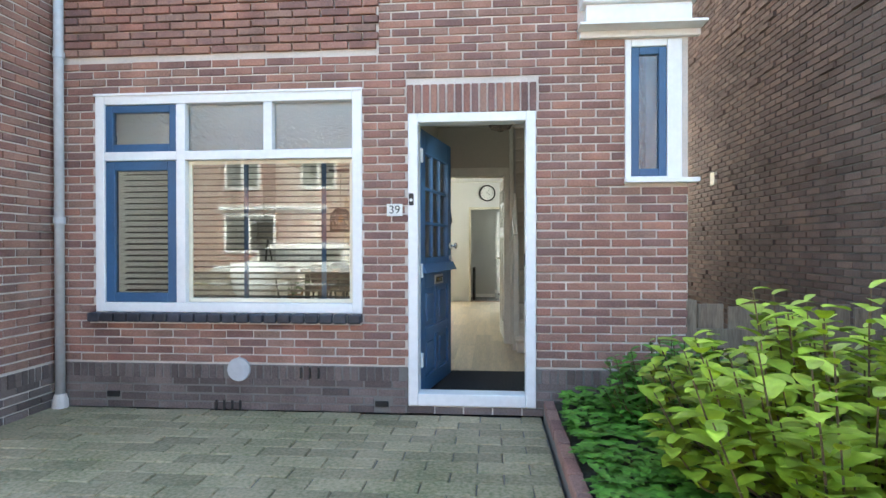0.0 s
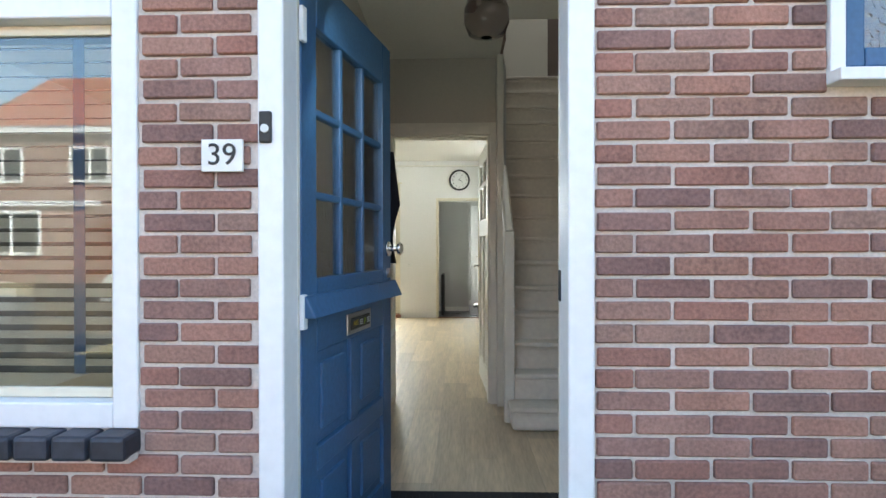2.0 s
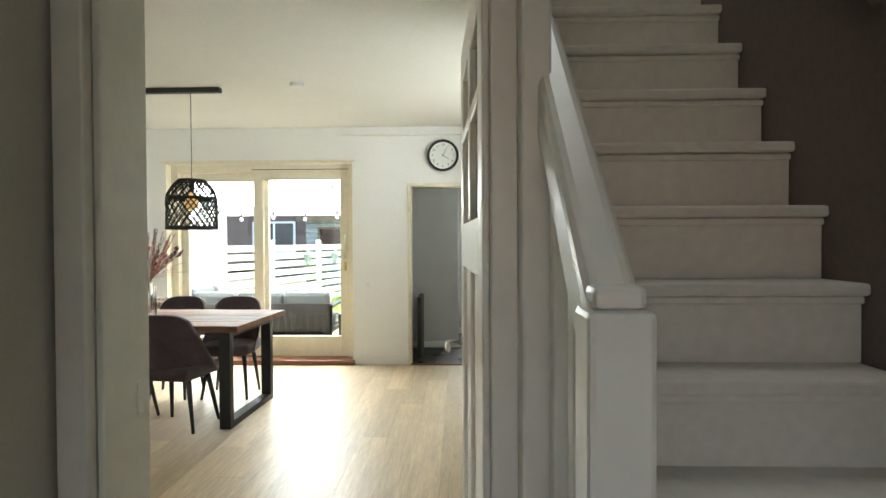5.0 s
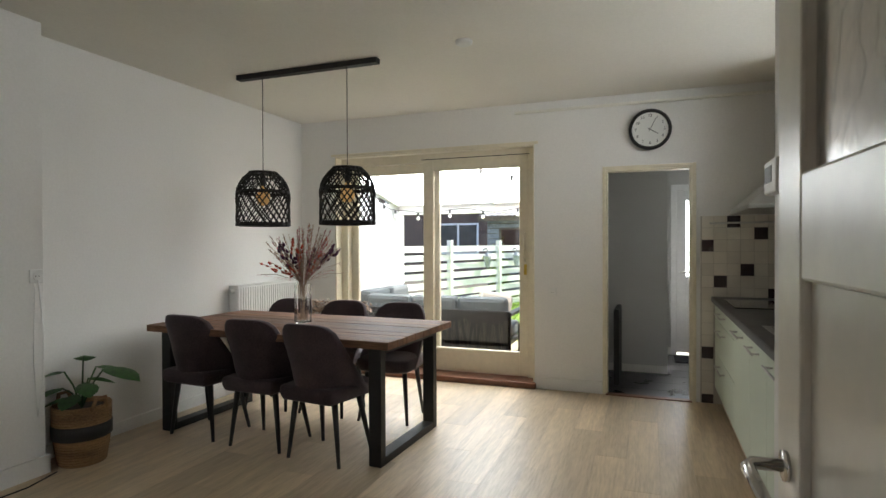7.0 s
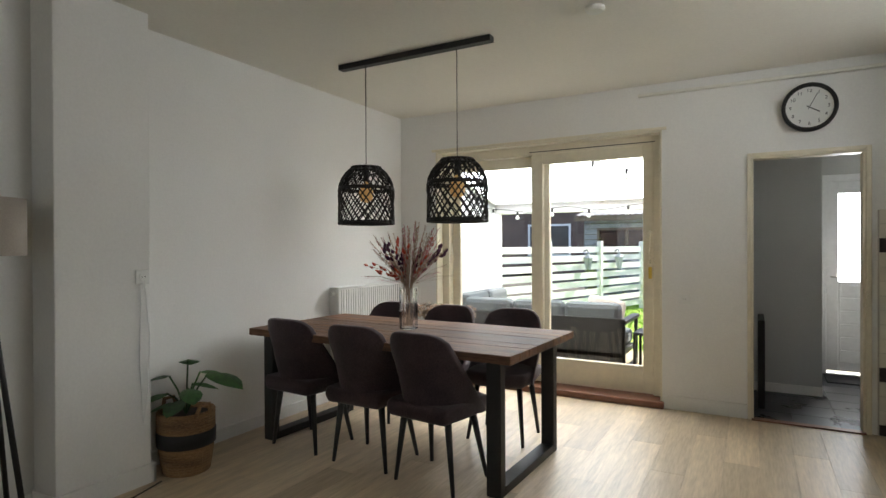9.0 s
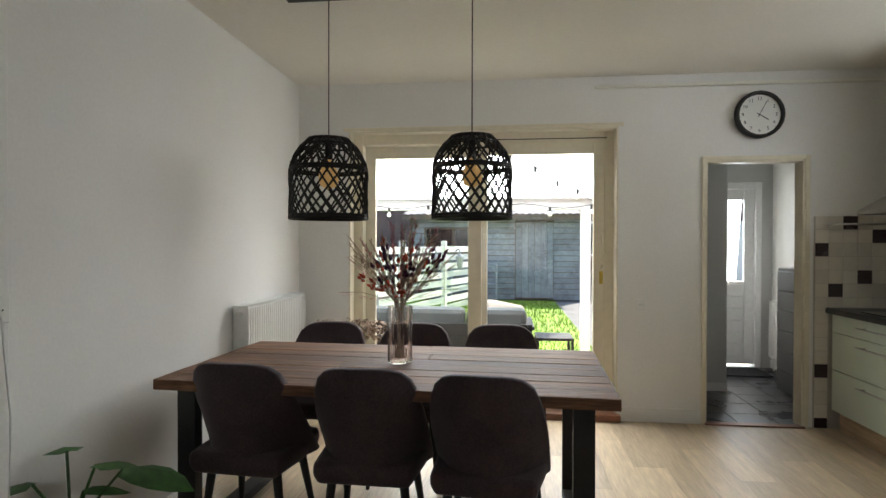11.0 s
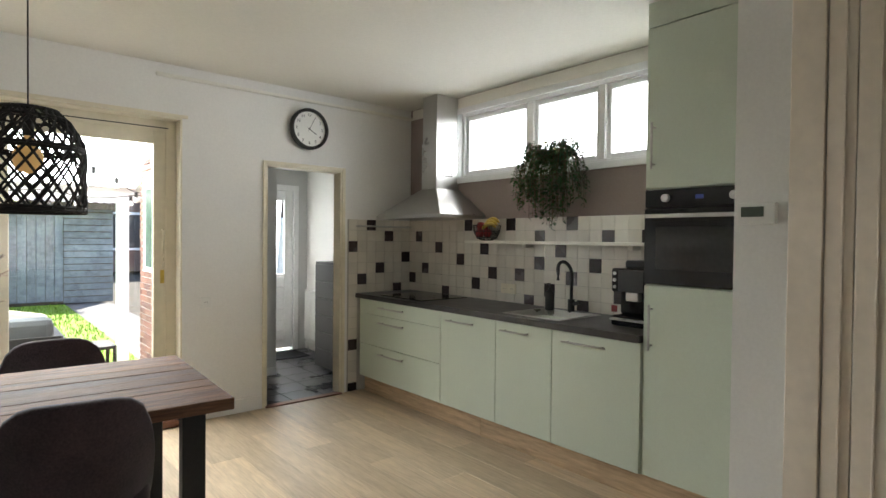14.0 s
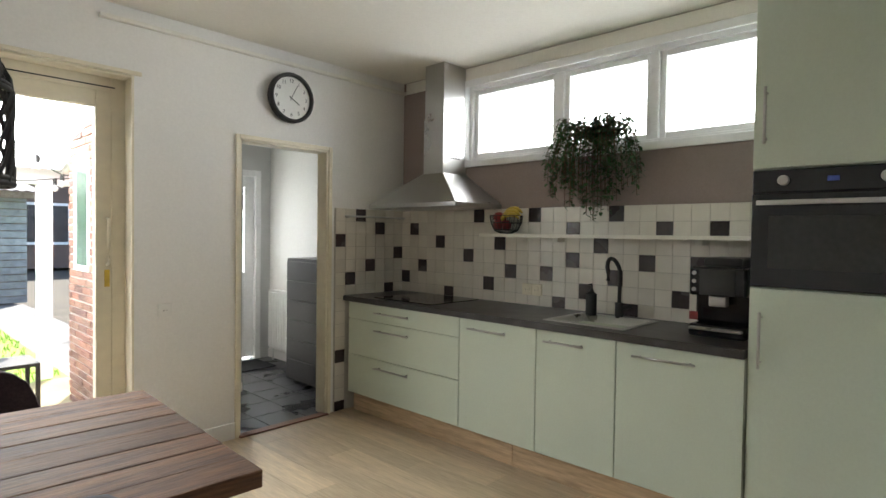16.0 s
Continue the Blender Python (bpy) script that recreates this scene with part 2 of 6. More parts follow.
MILKY.node_tree.nodes["Principled BSDF"].inputs["Transmission Weight"].default_value = 0.55


# ---- mesh helpers ----
def add_box(bm, a, b, rot=None, mat=0):
    (x0, y0, z0), (x1, y1, z1) = a, b
    vs = [bm.verts.new(p) for p in ((x0, y0, z0), (x1, y0, z0), (x1, y1, z0), (x0, y1, z0), (x0, y0, z1), (x1, y0, z1), (x1, y1, z1), (x0, y1, z1))]
    for f in ((3, 2, 1, 0), (4, 5, 6, 7), (0, 1, 5, 4), (1, 2, 6, 5), (2, 3, 7, 6), (3, 0, 4, 7)):
        bm.faces.new([vs[i] for i in f]).material_index = mat
    if rot is not None:
        bmesh.ops.transform(bm, matrix=rot, verts=vs)
    return vs


def add_tube(bm, pts, radii, seg=8, cap=True):
    """A round tube through pts."""
    pts = [Vector(p) for p in pts]
    if not hasattr(radii, "__len__"):
        radii = [radii] * len(pts)
    rings = []
    for i, p in enumerate(pts):
        d = (pts[min(i + 1, len(pts) - 1)] - pts[max(i - 1, 0)]).normalized()
        q = d.to_track_quat("Z", "Y")
        rings.append([bm.verts.new(p + q @ Vector((math.cos(2 * math.pi * k / seg) * radii[i], math.sin(2 * math.pi * k / seg) * radii[i], 0))) for k in range(seg)])
    for r0, r1 in zip(rings, rings[1:]):
        for k in range(seg):
            bm.faces.new((r0[k], r0[(k + 1) % seg], r1[(k + 1) % seg], r1[k]))
    if cap:
        bm.faces.new(rings[0][::-1]), bm.faces.new(rings[-1])


def add_lathe(bm, profile, seg=24, centre=(0, 0, 0), close=False):
    cx, cy, cz = centre
    rings = [[bm.verts.new((cx + r * math.cos(2 * math.pi * k / seg), cy + r * math.sin(2 * math.pi * k / seg), cz + z)) for k in range(seg)] for r, z in profile]
    for r0, r1 in zip(rings, rings[1:]):
        for k in range(seg):
            bm.faces.new((r0[k], r0[(k + 1) % seg], r1[(k + 1) % seg], r1[k]))
    if close:
        bm.faces.new(rings[0][::-1]), bm.faces.new(rings[-1])


def make(name, bm, mat, parent=None, bevel=0.0, smooth=False, seg=2):
    me = bpy.data.meshes.new(name)
    bmesh.ops.recalc_face_normals(bm, faces=bm.faces)
    bm.to_mesh(me)
    bm.free()
    for m in (mat if isinstance(mat, (list, tuple)) else [mat]):
        me.materials.append(m)
    if smooth:
        for p in me.polygons:
            p.use_smooth = True
    ob = new(name, me)
    if parent:
        ob.parent = parent
    if bevel:
        mod = ob.modifiers.new("bevel", "BEVEL")
        mod.width, mod.segments, mod.limit_method = bevel, seg, "ANGLE"
    return ob


def boxes(name, mat, parts, parent=None, bevel=0.004):
    bm = bmesh.new()
    for a, b in parts:
        add_box(bm, a, b)
    return make(name, bm, mat, parent, bevel)


def tube(name, mat, pts, r, parent=None, seg=10):
    bm = bmesh.new()
    add_tube(bm, pts, r, seg)
    return make(name, bm, mat, parent, smooth=True)


def thing(name, x, y, z, label, category, group="", rz=0):
    ob = new(name)
    ob.matrix_basis = pose(x, y, z, 0, 0, rz)
    return tagged(ob, label, category, group)


def structure(ob, label=""):
    return tagged(ob, label, kind="structure")


def wall(name, mat, axis, at0, at1, u0, u1, z0, z1, holes=(), label="", bevel=0):
    """A wall with real openings. axis 'y': it runs along x between y at0 and at1; 'x': along y. holes: (u0, u1, z0, z1)."""
    us = sorted({u0, u1, *[h for q in holes for h in q[:2] if u0 < h < u1]})
    zs = sorted({z0, z1, *[h for q in holes for h in q[2:] if z0 < h < z1]})
    bm = bmesh.new()
    for a, b in zip(us, us[1:]):
        run = None
        for c, d in zip(zs, zs[1:]):
            mu, mz = (a + b) / 2, (c + d) / 2
            if any(q[0] < mu < q[1] and q[2] < mz < q[3] for q in holes):
                continue
            if axis == "y":
                add_box(bm, (a, at0, c), (b, at1, d))
            else:
                add_box(bm, (at0, a, c), (at1, b, d))
    return structure(make(name, bm, mat), label)


def cyl(bm, a, b, r, seg=16):
    add_tube(bm, [a, b], r, seg)


def frame_boxes(x0, x1, z0, z1, y0, y1, w):
    """Four members of a frame in the plane across y."""
    return [((x0, y0, z0), (x0 + w, y1, z1)), ((x1 - w, y0, z0), (x1, y1, z1)), ((x0 + w, y0, z0), (x1 - w, y1, z0 + w)), ((x0 + w, y0, z1 - w), (x1 - w, y1, z1))]


GZ = -0.07   # front paving
BGZ = -0.10  # garden

# ---- large structure: front ----
structure(boxes("ground", SOIL, [((-60, -70, GZ - 0.35), (60, 70, GZ - 0.15))], bevel=0), "dark earth under the whole place")
structure(boxes("road", ASPHALT, [((-60, -14, GZ - 0.15), (60, -6.5, GZ - 0.1))], bevel=0), "grey asphalt street")
structure(boxes("pavement_far", PAVER, [((-60, -18.0, GZ - 0.15), (60, -14, GZ - 0.02))], bevel=0), "far pavement of concrete slabs")
paving = structure(boxes("pavement", MORTAR_DARK, [((-4.5, -6.5, GZ - 0.15), (0.52, 0, GZ - 0.012)), ((0.52, -6.5, GZ - 0.15), (4.2, -4.8, GZ - 0.012))], bevel=0), "mossy grey paved front yard")

WIN = (-2.977, -0.831, 0.683, 2.392)
DOOR = (-0.475, 0.480, 0.0, 2.196)
SW = (1.127, 1.53, 1.69, 2.70)
FRONT_HOLES = [WIN, DOOR, SW]
wall("wall_front_inner", HALLWALL, "y", 0.14, 0.28, -3.3, 1.345, GZ, 2.85, [WIN, (-0.49, 0.84, -1, 2.4), SW], "plastered inner leaf of the house front")
wall_front = wall("wall_front", MORTAR, "y", 0.012, 0.14, -3.3, 1.575, GZ, 6.0, FRONT_HOLES, "red brick house front with white pointing")
wall_left_neighbour = wall("wall_neighbour_left", MORTAR, "x", -3.8, -3.312, -1.6, 0.28, GZ, 6.0, (), "red brick side of the adjoining house")
wall_right_neighbour = wall("wall_neighbour_right", MORTAR_DARK, "x", 3.012, 3.3, -1.2, 10.5, GZ, 7.0, (), "brown brick gable of the neighbouring house")
wall("wall_gable", MORTAR, "x", 1.345, 1.575, 0.28, 7.89, GZ, 6.0, [(5.0, 7.2, 1.93, 2.54)], "brick side wall of the house")
structure(boxes("alley_ground", PAVER, [((1.575, 0.0, GZ - 0.15), (3.0, 12.0, GZ))], bevel=0), "paved alley between the houses")

# interior shell
wall("wall_left", WALL, "x", -3.7, -3.47, 0.28, 7.89, 0, 2.66, (), "white plastered wall")
chim = structure(boxes("wall_chimney_breast", WALL, [((-3.47, 4.48, 0), (-3.26, 4.98, 2.66))], bevel=0.006), "white plastered chimney breast")
SLIDE = (-3.05, -0.917, 0.0, 2.276)
BDOOR = (-0.275, 0.43, 0.0, 2.0)
wall("wall_back", WALL, "y", 7.89, 8.20, -3.7, -0.6, -0.1, 2.66, [(SLIDE[0], SLIDE[1], -1, SLIDE[3])], "white plastered rear wall")
wall("wall_back_kitchen", WALL, "y", 7.89, 7.99, -0.6, 1.575, 0, 2.66, [BDOOR], "white plastered rear wall")
wall("wall_kitchen", TAUPE, "x", 1.205, 1.345, 4.5, 7.89, 0, 2.66, [(5.0, 7.2, 1.93, 2.54)], "taupe painted kitchen wall")
wall("wall_stair_closet", WALL, "x", 0.425, 0.47, 2.86, 4.50, 0, 2.66, (), "white wall of the stair cupboard")
structure(boxes("wall_closet_end", WALL, [((0.47, 4.43, 0), (1.345, 4.497, 2.66))], bevel=0), "white wall beside the tall cupboard")
HDOOR = (-0.43, 0.33, 0.0, 2.07)
wall("wall_hall_end", HALLWALL, "y", 2.72, 2.86, -0.62, 0.43, 0, 2.66, [HDOOR], "taupe painted wall over the room door")
wall("wall_hall_left", HALLWALL, "x", -0.62, -0.50, 0.28, 2.72, 0, 2.66, (), "taupe painted hall wall")
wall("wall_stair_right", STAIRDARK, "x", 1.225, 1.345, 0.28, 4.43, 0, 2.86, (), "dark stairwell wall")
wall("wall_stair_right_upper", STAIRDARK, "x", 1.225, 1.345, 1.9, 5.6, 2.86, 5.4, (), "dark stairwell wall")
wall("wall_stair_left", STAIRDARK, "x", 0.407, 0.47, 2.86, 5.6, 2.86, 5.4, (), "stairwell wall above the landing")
structure(boxes("wall_stair_top", HALLWALL, [((0.40, 5.6, 2.8), (1.345, 5.7, 5.4))], bevel=0), "landing wall at the stair head")
structure(boxes("ceiling", CEIL, [((-3.7, 0.28, 2.66), (0.405, 7.89, 2.85)), ((0.405, 4.5, 2.66), (1.345, 7.89, 2.85)), ((0.405, 0.28, 2.66), (1.345, 2.0, 2.85))], bevel=0), "white plastered ceiling")
structure(boxes("ceiling_stairwell", CEIL, [((0.40, 2.0, 5.4), (1.345, 5.7, 5.5))], bevel=0), "ceiling over the stairwell")
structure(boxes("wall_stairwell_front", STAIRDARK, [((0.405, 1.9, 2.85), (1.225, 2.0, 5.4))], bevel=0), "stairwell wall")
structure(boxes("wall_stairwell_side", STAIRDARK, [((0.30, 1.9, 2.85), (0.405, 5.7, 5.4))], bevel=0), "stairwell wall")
structure(boxes("roof", ROOFGREY, [((-3.8, -0.1, 6.0), (1.6, 8.2, 6.1))], bevel=0), "house roof")
wall("wall_upper_back", MORTAR, "y", 7.95, 8.2, -3.8, 1.575, 2.85, 6.0, (), "upper rear wall")
floor = structure(boxes("floor", PLINTHWOOD, [((-3.7, 0.28, -0.12), (1.345, 7.89, -0.012))], bevel=0), "light oak laminate floor")
structure(boxes("ceiling_cornice", CEIL, [((-1.1, 7.855, 2.56), (1.205, 7.889, 2.585)), ((1.194, 5.035, 2.562), (1.2045, 7.855, 2.655))], bevel=0.006), "plain plaster cornice strip")
structure(boxes("baseboard", WALL, [((-3.469, 4.981, 0), (-3.452, 7.888, 0.09)), ((-3.452, 7.87, 0), (-3.05, 7.889, 0.09)), ((-0.915, 7.872, 0), (-0.303, 7.889, 0.11)), ((-3.259, 4.463, 0), (-3.242, 4.997, 0.11)), ((-3.452, 4.981, 0), (-3.242, 4.998, 0.11)), ((-3.469, 0.3, 0), (-3.452, 4.479, 0.09)), ((-3.452, 4.463, 0), (-3.259, 4.479, 0.11))], bevel=0.004), "white painted skirting board")

# utility room behind the rear door
wall("wall_utility_right", WALL, "x", 1.15, 1.3, 7.99, 10.0, -0.02, 2.4, (), "white plastered utility room wall")
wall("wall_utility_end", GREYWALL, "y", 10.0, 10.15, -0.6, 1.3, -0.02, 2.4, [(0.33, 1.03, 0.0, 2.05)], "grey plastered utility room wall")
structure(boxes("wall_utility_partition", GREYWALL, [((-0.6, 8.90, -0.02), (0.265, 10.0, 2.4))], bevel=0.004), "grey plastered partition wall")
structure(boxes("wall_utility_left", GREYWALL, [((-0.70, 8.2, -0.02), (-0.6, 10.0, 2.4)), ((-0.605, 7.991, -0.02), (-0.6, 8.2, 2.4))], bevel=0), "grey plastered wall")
structure(boxes("ceiling_utility", CEIL, [((-0.70, 7.99, 2.4), (1.3, 10.15, 2.5))], bevel=0), "white utility room ceiling")
floor_u = structure(boxes("floor_utility", MORTAR_DARK, [((-0.6, 7.89, -0.12), (1.15, 10.15, -0.016))], bevel=0), "dark slate tiled floor")
structure(boxes("baseboard_utility", WALL, [((-0.6, 8.885, 0), (0.265, 8.899, 0.08)), ((1.135, 8.2, 0), (1.149, 10.0, 0.09)), ((0.255, 9.985, 0), (0.33, 9.999, 0.09))], bevel=0.003), "white skirting board")


# ---- front window, doors ----
def glazing(name, a, b, mat, parent):
    g = boxes(name, mat, [(a, b)], parent, bevel=0)
    g.visible_shadow = False
    return g


def front_window():
    w = structure(boxes("window_1", WHITE_OUT, frame_boxes(*WIN, 0.0, 0.10, 0.075)
                        + [((-2.31, 0.002, 0.758), (-2.235, 0.098, 2.317)), ((-2.902, 0.0, 1.875), (-2.31, 0.096, 1.945)), ((-2.235, 0.0, 1.875), (-0.906, 0.096, 1.945)), ((-1.605, 0.002, 1.945), (-1.535, 0.094, 2.317))], bevel=0.006),
                  "large white framed front window with blue casements")
    boxes("sash", BLUE, frame_boxes(-2.90, -2.312, 0.76, 1.873, 0.015, 0.07, 0.075), w, 0.006)
    boxes("sash", BLUE, frame_boxes(-2.90, -2.312, 1.947, 2.315, 0.015, 0.07, 0.06), w, 0.006)
    boxes("glazing_bead", CREAM, frame_boxes(-2.233, -0.908, 0.76, 1.873, 0.05, 0.07, 0.03), w, 0.003)
    glazing("pane", (-2.233, 0.06, 0.76), (-0.908, 0.066, 1.873), GLASS_FRONT, w)
    glazing("pane", (-2.825, 0.04, 0.835), (-2.387, 0.046, 1.80), GLASS_FRONT, w)
    glazing("pane", (-2.84, 0.04, 2.007), (-2.372, 0.046, 2.255), GLASS_RIPPLE, w)
    glazing("pane", (-2.233, 0.06, 1.947), (-1.607, 0.066, 2.315), GLASS_RIPPLE, w)
    glazing("pane", (-1.533, 0.06, 1.947), (-0.908, 0.066, 2.315), GLASS_RIPPLE, w)
    boxes("cap", WHITE_OUT, [((-2.985, -0.012, 2.385), (-0.823, 0.0, 2.405))], w, 0.003)
    sill = structure(boxes("window_sill", MORTAR, [((-2.99, -0.045, 0.60), (-0.83, 0.0, 0.672))], bevel=0), "dark glazed tile window sill")
    n = 20
    for i in range(n):
        x0 = -3.0 + i * 2.18 / n
        boxes("sill_tile", SILLTILE, [((x0, -0.075, 0.612), (x0 + 2.18 / n - 0.008, 0.02, 0.682))], sill, 0.012)
    return w


front_window()


def venetian_blind():
    t = thing("venetian_blind", -1.9, 0.34, 0, "dark wooden venetian blind lowered behind the window", "blind")
    bm = bmesh.new()
    for i in range(24):
        z = 0.78 + i * 0.049
        add_box(bm, (-1.05, -0.024, -0.0015), (1.02, 0.024, 0.0015), pose(0, 0, z, 14, 0, 0))
    make("slat", bm, BLACK, t)
    for tx in (-0.62, 0.0, 0.66):
        boxes("tape", BLUE, [((tx, -0.024, 0.77), (tx + 0.04, -0.021, 1.95))], t, 0)
    boxes("headrail", BLACK, [((-1.05, -0.03, 1.93), (1.02, 0.03, 1.99))], t)


venetian_blind()
structure(boxes("window_board", WHITE_IN, [((-3.0, 0.281, 0.66), (-0.82, 0.42, 0.70))], bevel=0.006), "white inner window board")


def tub():
    t = thing("plant_pot", -1.95, 0.62, 0.0, "white ceramic round pot on a stand behind the window", "pot")
    bm = bmesh.new()
    add_lathe(bm, [(0.10, 0.72), (0.17, 0.80), (0.20, 0.95), (0.20, 1.06), (0.19, 1.06), (0.17, 0.9), (0.02, 0.85)], 28)
    make("pot", bm, WHITEPLASTIC, t, smooth=True)
    tube("stand", BLACK, [(0, 0, 0.0), (0, 0, 0.73)], 0.03, t)


tub()


def number_plate():
    t = thing("house_number_plate", -0.577, -0.012, 1.471, "white enamel house number plate reading 39", "sign")
    boxes("plate", WHITEPLASTIC, [((-0.06, 0.0, -0.046), (0.06, 0.012, 0.046))], t, 0.002)
    cu = bpy.data.curves.new("number", "FONT")
    cu.body, cu.size, cu.align_x, cu.align_y, cu.extrude = "39", 0.088, "CENTER", "CENTER", 0.001
    tmp = new("number", cu)
    me = bpy.data.meshes.new_from_object(tmp.evaluated_get(bpy.context.evaluated_depsgraph_get()))
    bpy.data.objects.remove(tmp)
    me.materials.clear()
    me.materials.append(BLACK)
    d = new("number", me)
    d.parent, d.matrix_basis = t, pose(0, -0.0015, 0, 90, 0, 0)


number_plate()


def doorbell():
    t = thing("doorbell", -0.45, -0.022, 1.55, "black doorbell with a white round button", "doorbell")
    boxes("body", BLACK, [((-0.018, 0, -0.045), (0.018, 0.02, 0.045))], t, 0.005)
    bm = bmesh.new()
    cyl(bm, (0, -0.004, -0.005), (0, 0.002, -0.005), 0.012)
    make("button", bm, WHITEPLASTIC, t)


doorbell()


def front_door():
    fr = structure(boxes("door_frame", WHITE_OUT, [((-0.475, -0.012, -0.005), (-0.40, 0.13, 2.196)), ((0.405, -0.012, -0.005), (0.48, 0.13, 2.196)), ((-0.40, -0.012, 2.128), (0.405, 0.13, 2.196)), ((-0.40, -0.014, -0.005), (0.405, 0.13, 0.085))], bevel=0.007), "white painted front door frame")
    boxes("door_stop", WHITE_IN, [((0.405, 0.13, 0.0), (0.48, 0.145, 2.16)), ((-0.475, 0.13, 0.0), (-0.40, 0.16, 2.16))], fr, 0.003)
    boxes("strike_plate", BLACK, [((0.400, 0.097, 1.045), (0.4046, 0.122, 1.138))], fr, 0.002)
    t = thing("front_door", -0.395, 0.15, 0.0, "blue painted panelled front door standing open, nine panes", "door", rz=78.6)
    W, T = 0.88, 0.05
    stiles = [((0, 0, 0.02), (0.11, T, 2.12)), ((W - 0.11, 0, 0.02), (W, T, 2.12)), ((0.11, 0, 1.94), (W - 0.11, T, 2.12)), ((0.11, 0, 0.86), (W - 0.11, T, 1.105)), ((0.11, 0, 0.02), (W - 0.11, T, 0.15)), ((0.11, 0, 0.46), (W - 0.11, T, 0.54)), ((W / 2 - 0.04, 0, 0.15), (W / 2 + 0.04, T, 0.46)), ((W / 2 - 0.04, 0, 0.54), (W / 2 + 0.04, T, 0.86))]
    boxes("leaf", BLUE, stiles, t, 0.005)
    gl = (W - 0.22) / 3
    bars = [((0.11 + gl * i - 0.013, 0.006, 1.105), (0.11 + gl * i + 0.013, T - 0.006, 1.94)) for i in (1, 2)]
    bars += [((0.11, 0.008, 1.105 + 0.278 * i - 0.013), (W - 0.11, T - 0.008, 1.105 + 0.278 * i + 0.013)) for i in (1, 2)]
    boxes("glazing_bar", BLUE, bars, t, 0.006)
    glazing("pane", (0.11, 0.022, 1.105), (W - 0.11, 0.027, 1.94), GLASS_FROST, t)
    for x0, x1 in ((0.11, W / 2 - 0.04), (W / 2 + 0.04, W - 0.11)):
        for z0, z1 in ((0.15, 0.46), (0.54, 0.86)):
            boxes("panel", BLUE, [((x0, 0.014, z0), (x1, T - 0.014, z1)), ((x0 + 0.045, 0.004, z0 + 0.045), (x1 - 0.045, T - 0.004, z1 - 0.045))], t, 0.008)
    bm = bmesh.new()
    vs = add_box(bm, (-0.01, -0.055, 0.985), (W + 0.01, 0.0, 1.055))
    for v in vs:
        if v.co.z > 1.04 and v.co.y < -0.01:
            v.co.y += 0.035
    make("weather_bar", bm, BLUE, t, 0.005)
    boxes("letter_plate", STEEL, [((W / 2 - 0.09, -0.008, 0.875), (W / 2 + 0.155, -0.0005, 0.955))], t, 0.004)
    boxes("letter_flap", BLACKGLOSS, [((W / 2 - 0.065, -0.013, 0.892), (W / 2 + 0.130, -0.0085, 0.938))], t, 0.003)
    for word, dx, m in (("NEE", -0.022, BANANA), ("JA", 0.073, LEAF_LIGHT)):
        cu = bpy.data.curves.new("sticker", "FONT")
        cu.body, cu.size, cu.align_x, cu.align_y, cu.extrude = word, 0.028, "CENTER", "CENTER", 0.0004
        tmp = new("sticker", cu)
        me = bpy.data.meshes.new_from_object(tmp.evaluated_get(bpy.context.evaluated_depsgraph_get()))
        bpy.data.objects.remove(tmp)
        me.materials.clear()
        me.materials.append(m)
        s = new("sticker", me)
        s.parent, s.matrix_basis = t, pose(W / 2 + dx, -0.0140, 0.915, 90, 0, 0)
    boxes("sticker_line", WHITEPLASTIC, [((W / 2 + 0.018, -0.0140, 0.904 + 0.008 * i), (W / 2 + 0.050, -0.0135, 0.908 + 0.008 * i)) for i in range(3)] + [((W / 2 + 0.095, -0.0140, 0.904 + 0.008 * i), (W / 2 + 0.122, -0.0135, 0.908 + 0.008 * i)) for i in range(3)], t, 0)
    for side, y in ((-1, 0), (1, T)):
        bm = bmesh.new()
        cyl(bm, (W - 0.045, y, 1.20), (W - 0.045, y + side * 0.008, 1.20), 0.035, 20)
        cyl(bm, (W - 0.045, y, 1.20), (W - 0.045, y + side * 0.05, 1.20), 0.012, 12)
        add_lathe(bm, [(0.002, 0.0), (0.022, 0.004), (0.03, 0.014), (0.022, 0.024), (0.002, 0.028)], 18)
        top = [v for v in bm.verts if abs(v.co.x) < 0.05 and v.co.z < 0.1]
        bmesh.ops.transform(bm, matrix=Matrix.Translation((W - 0.045, y + side * 0.045, 1.20)) @ pose(0, 0, 0, 90 if side < 0 else -90, 0, 0), verts=top)
        make("knob", bm, CHROME, t, smooth=True)
    bm = bmesh.new()
    cyl(bm, (W - 0.05, -0.012, 1.09), (W - 0.05, 0, 1.09), 0.022)
    make("cylinder_lock", bm, STEEL, t)
    boxes("hinge", WHITE_OUT, [((-0.018, -0.016, 0.95), (0.012, 0.0, 1.06)), ((-0.018, -0.016, 0.25), (0.012, 0.0, 0.36)), ((-0.018, -0.016, 1.85), (0.012, 0.0, 1.96))], t, 0.004)


front_door()


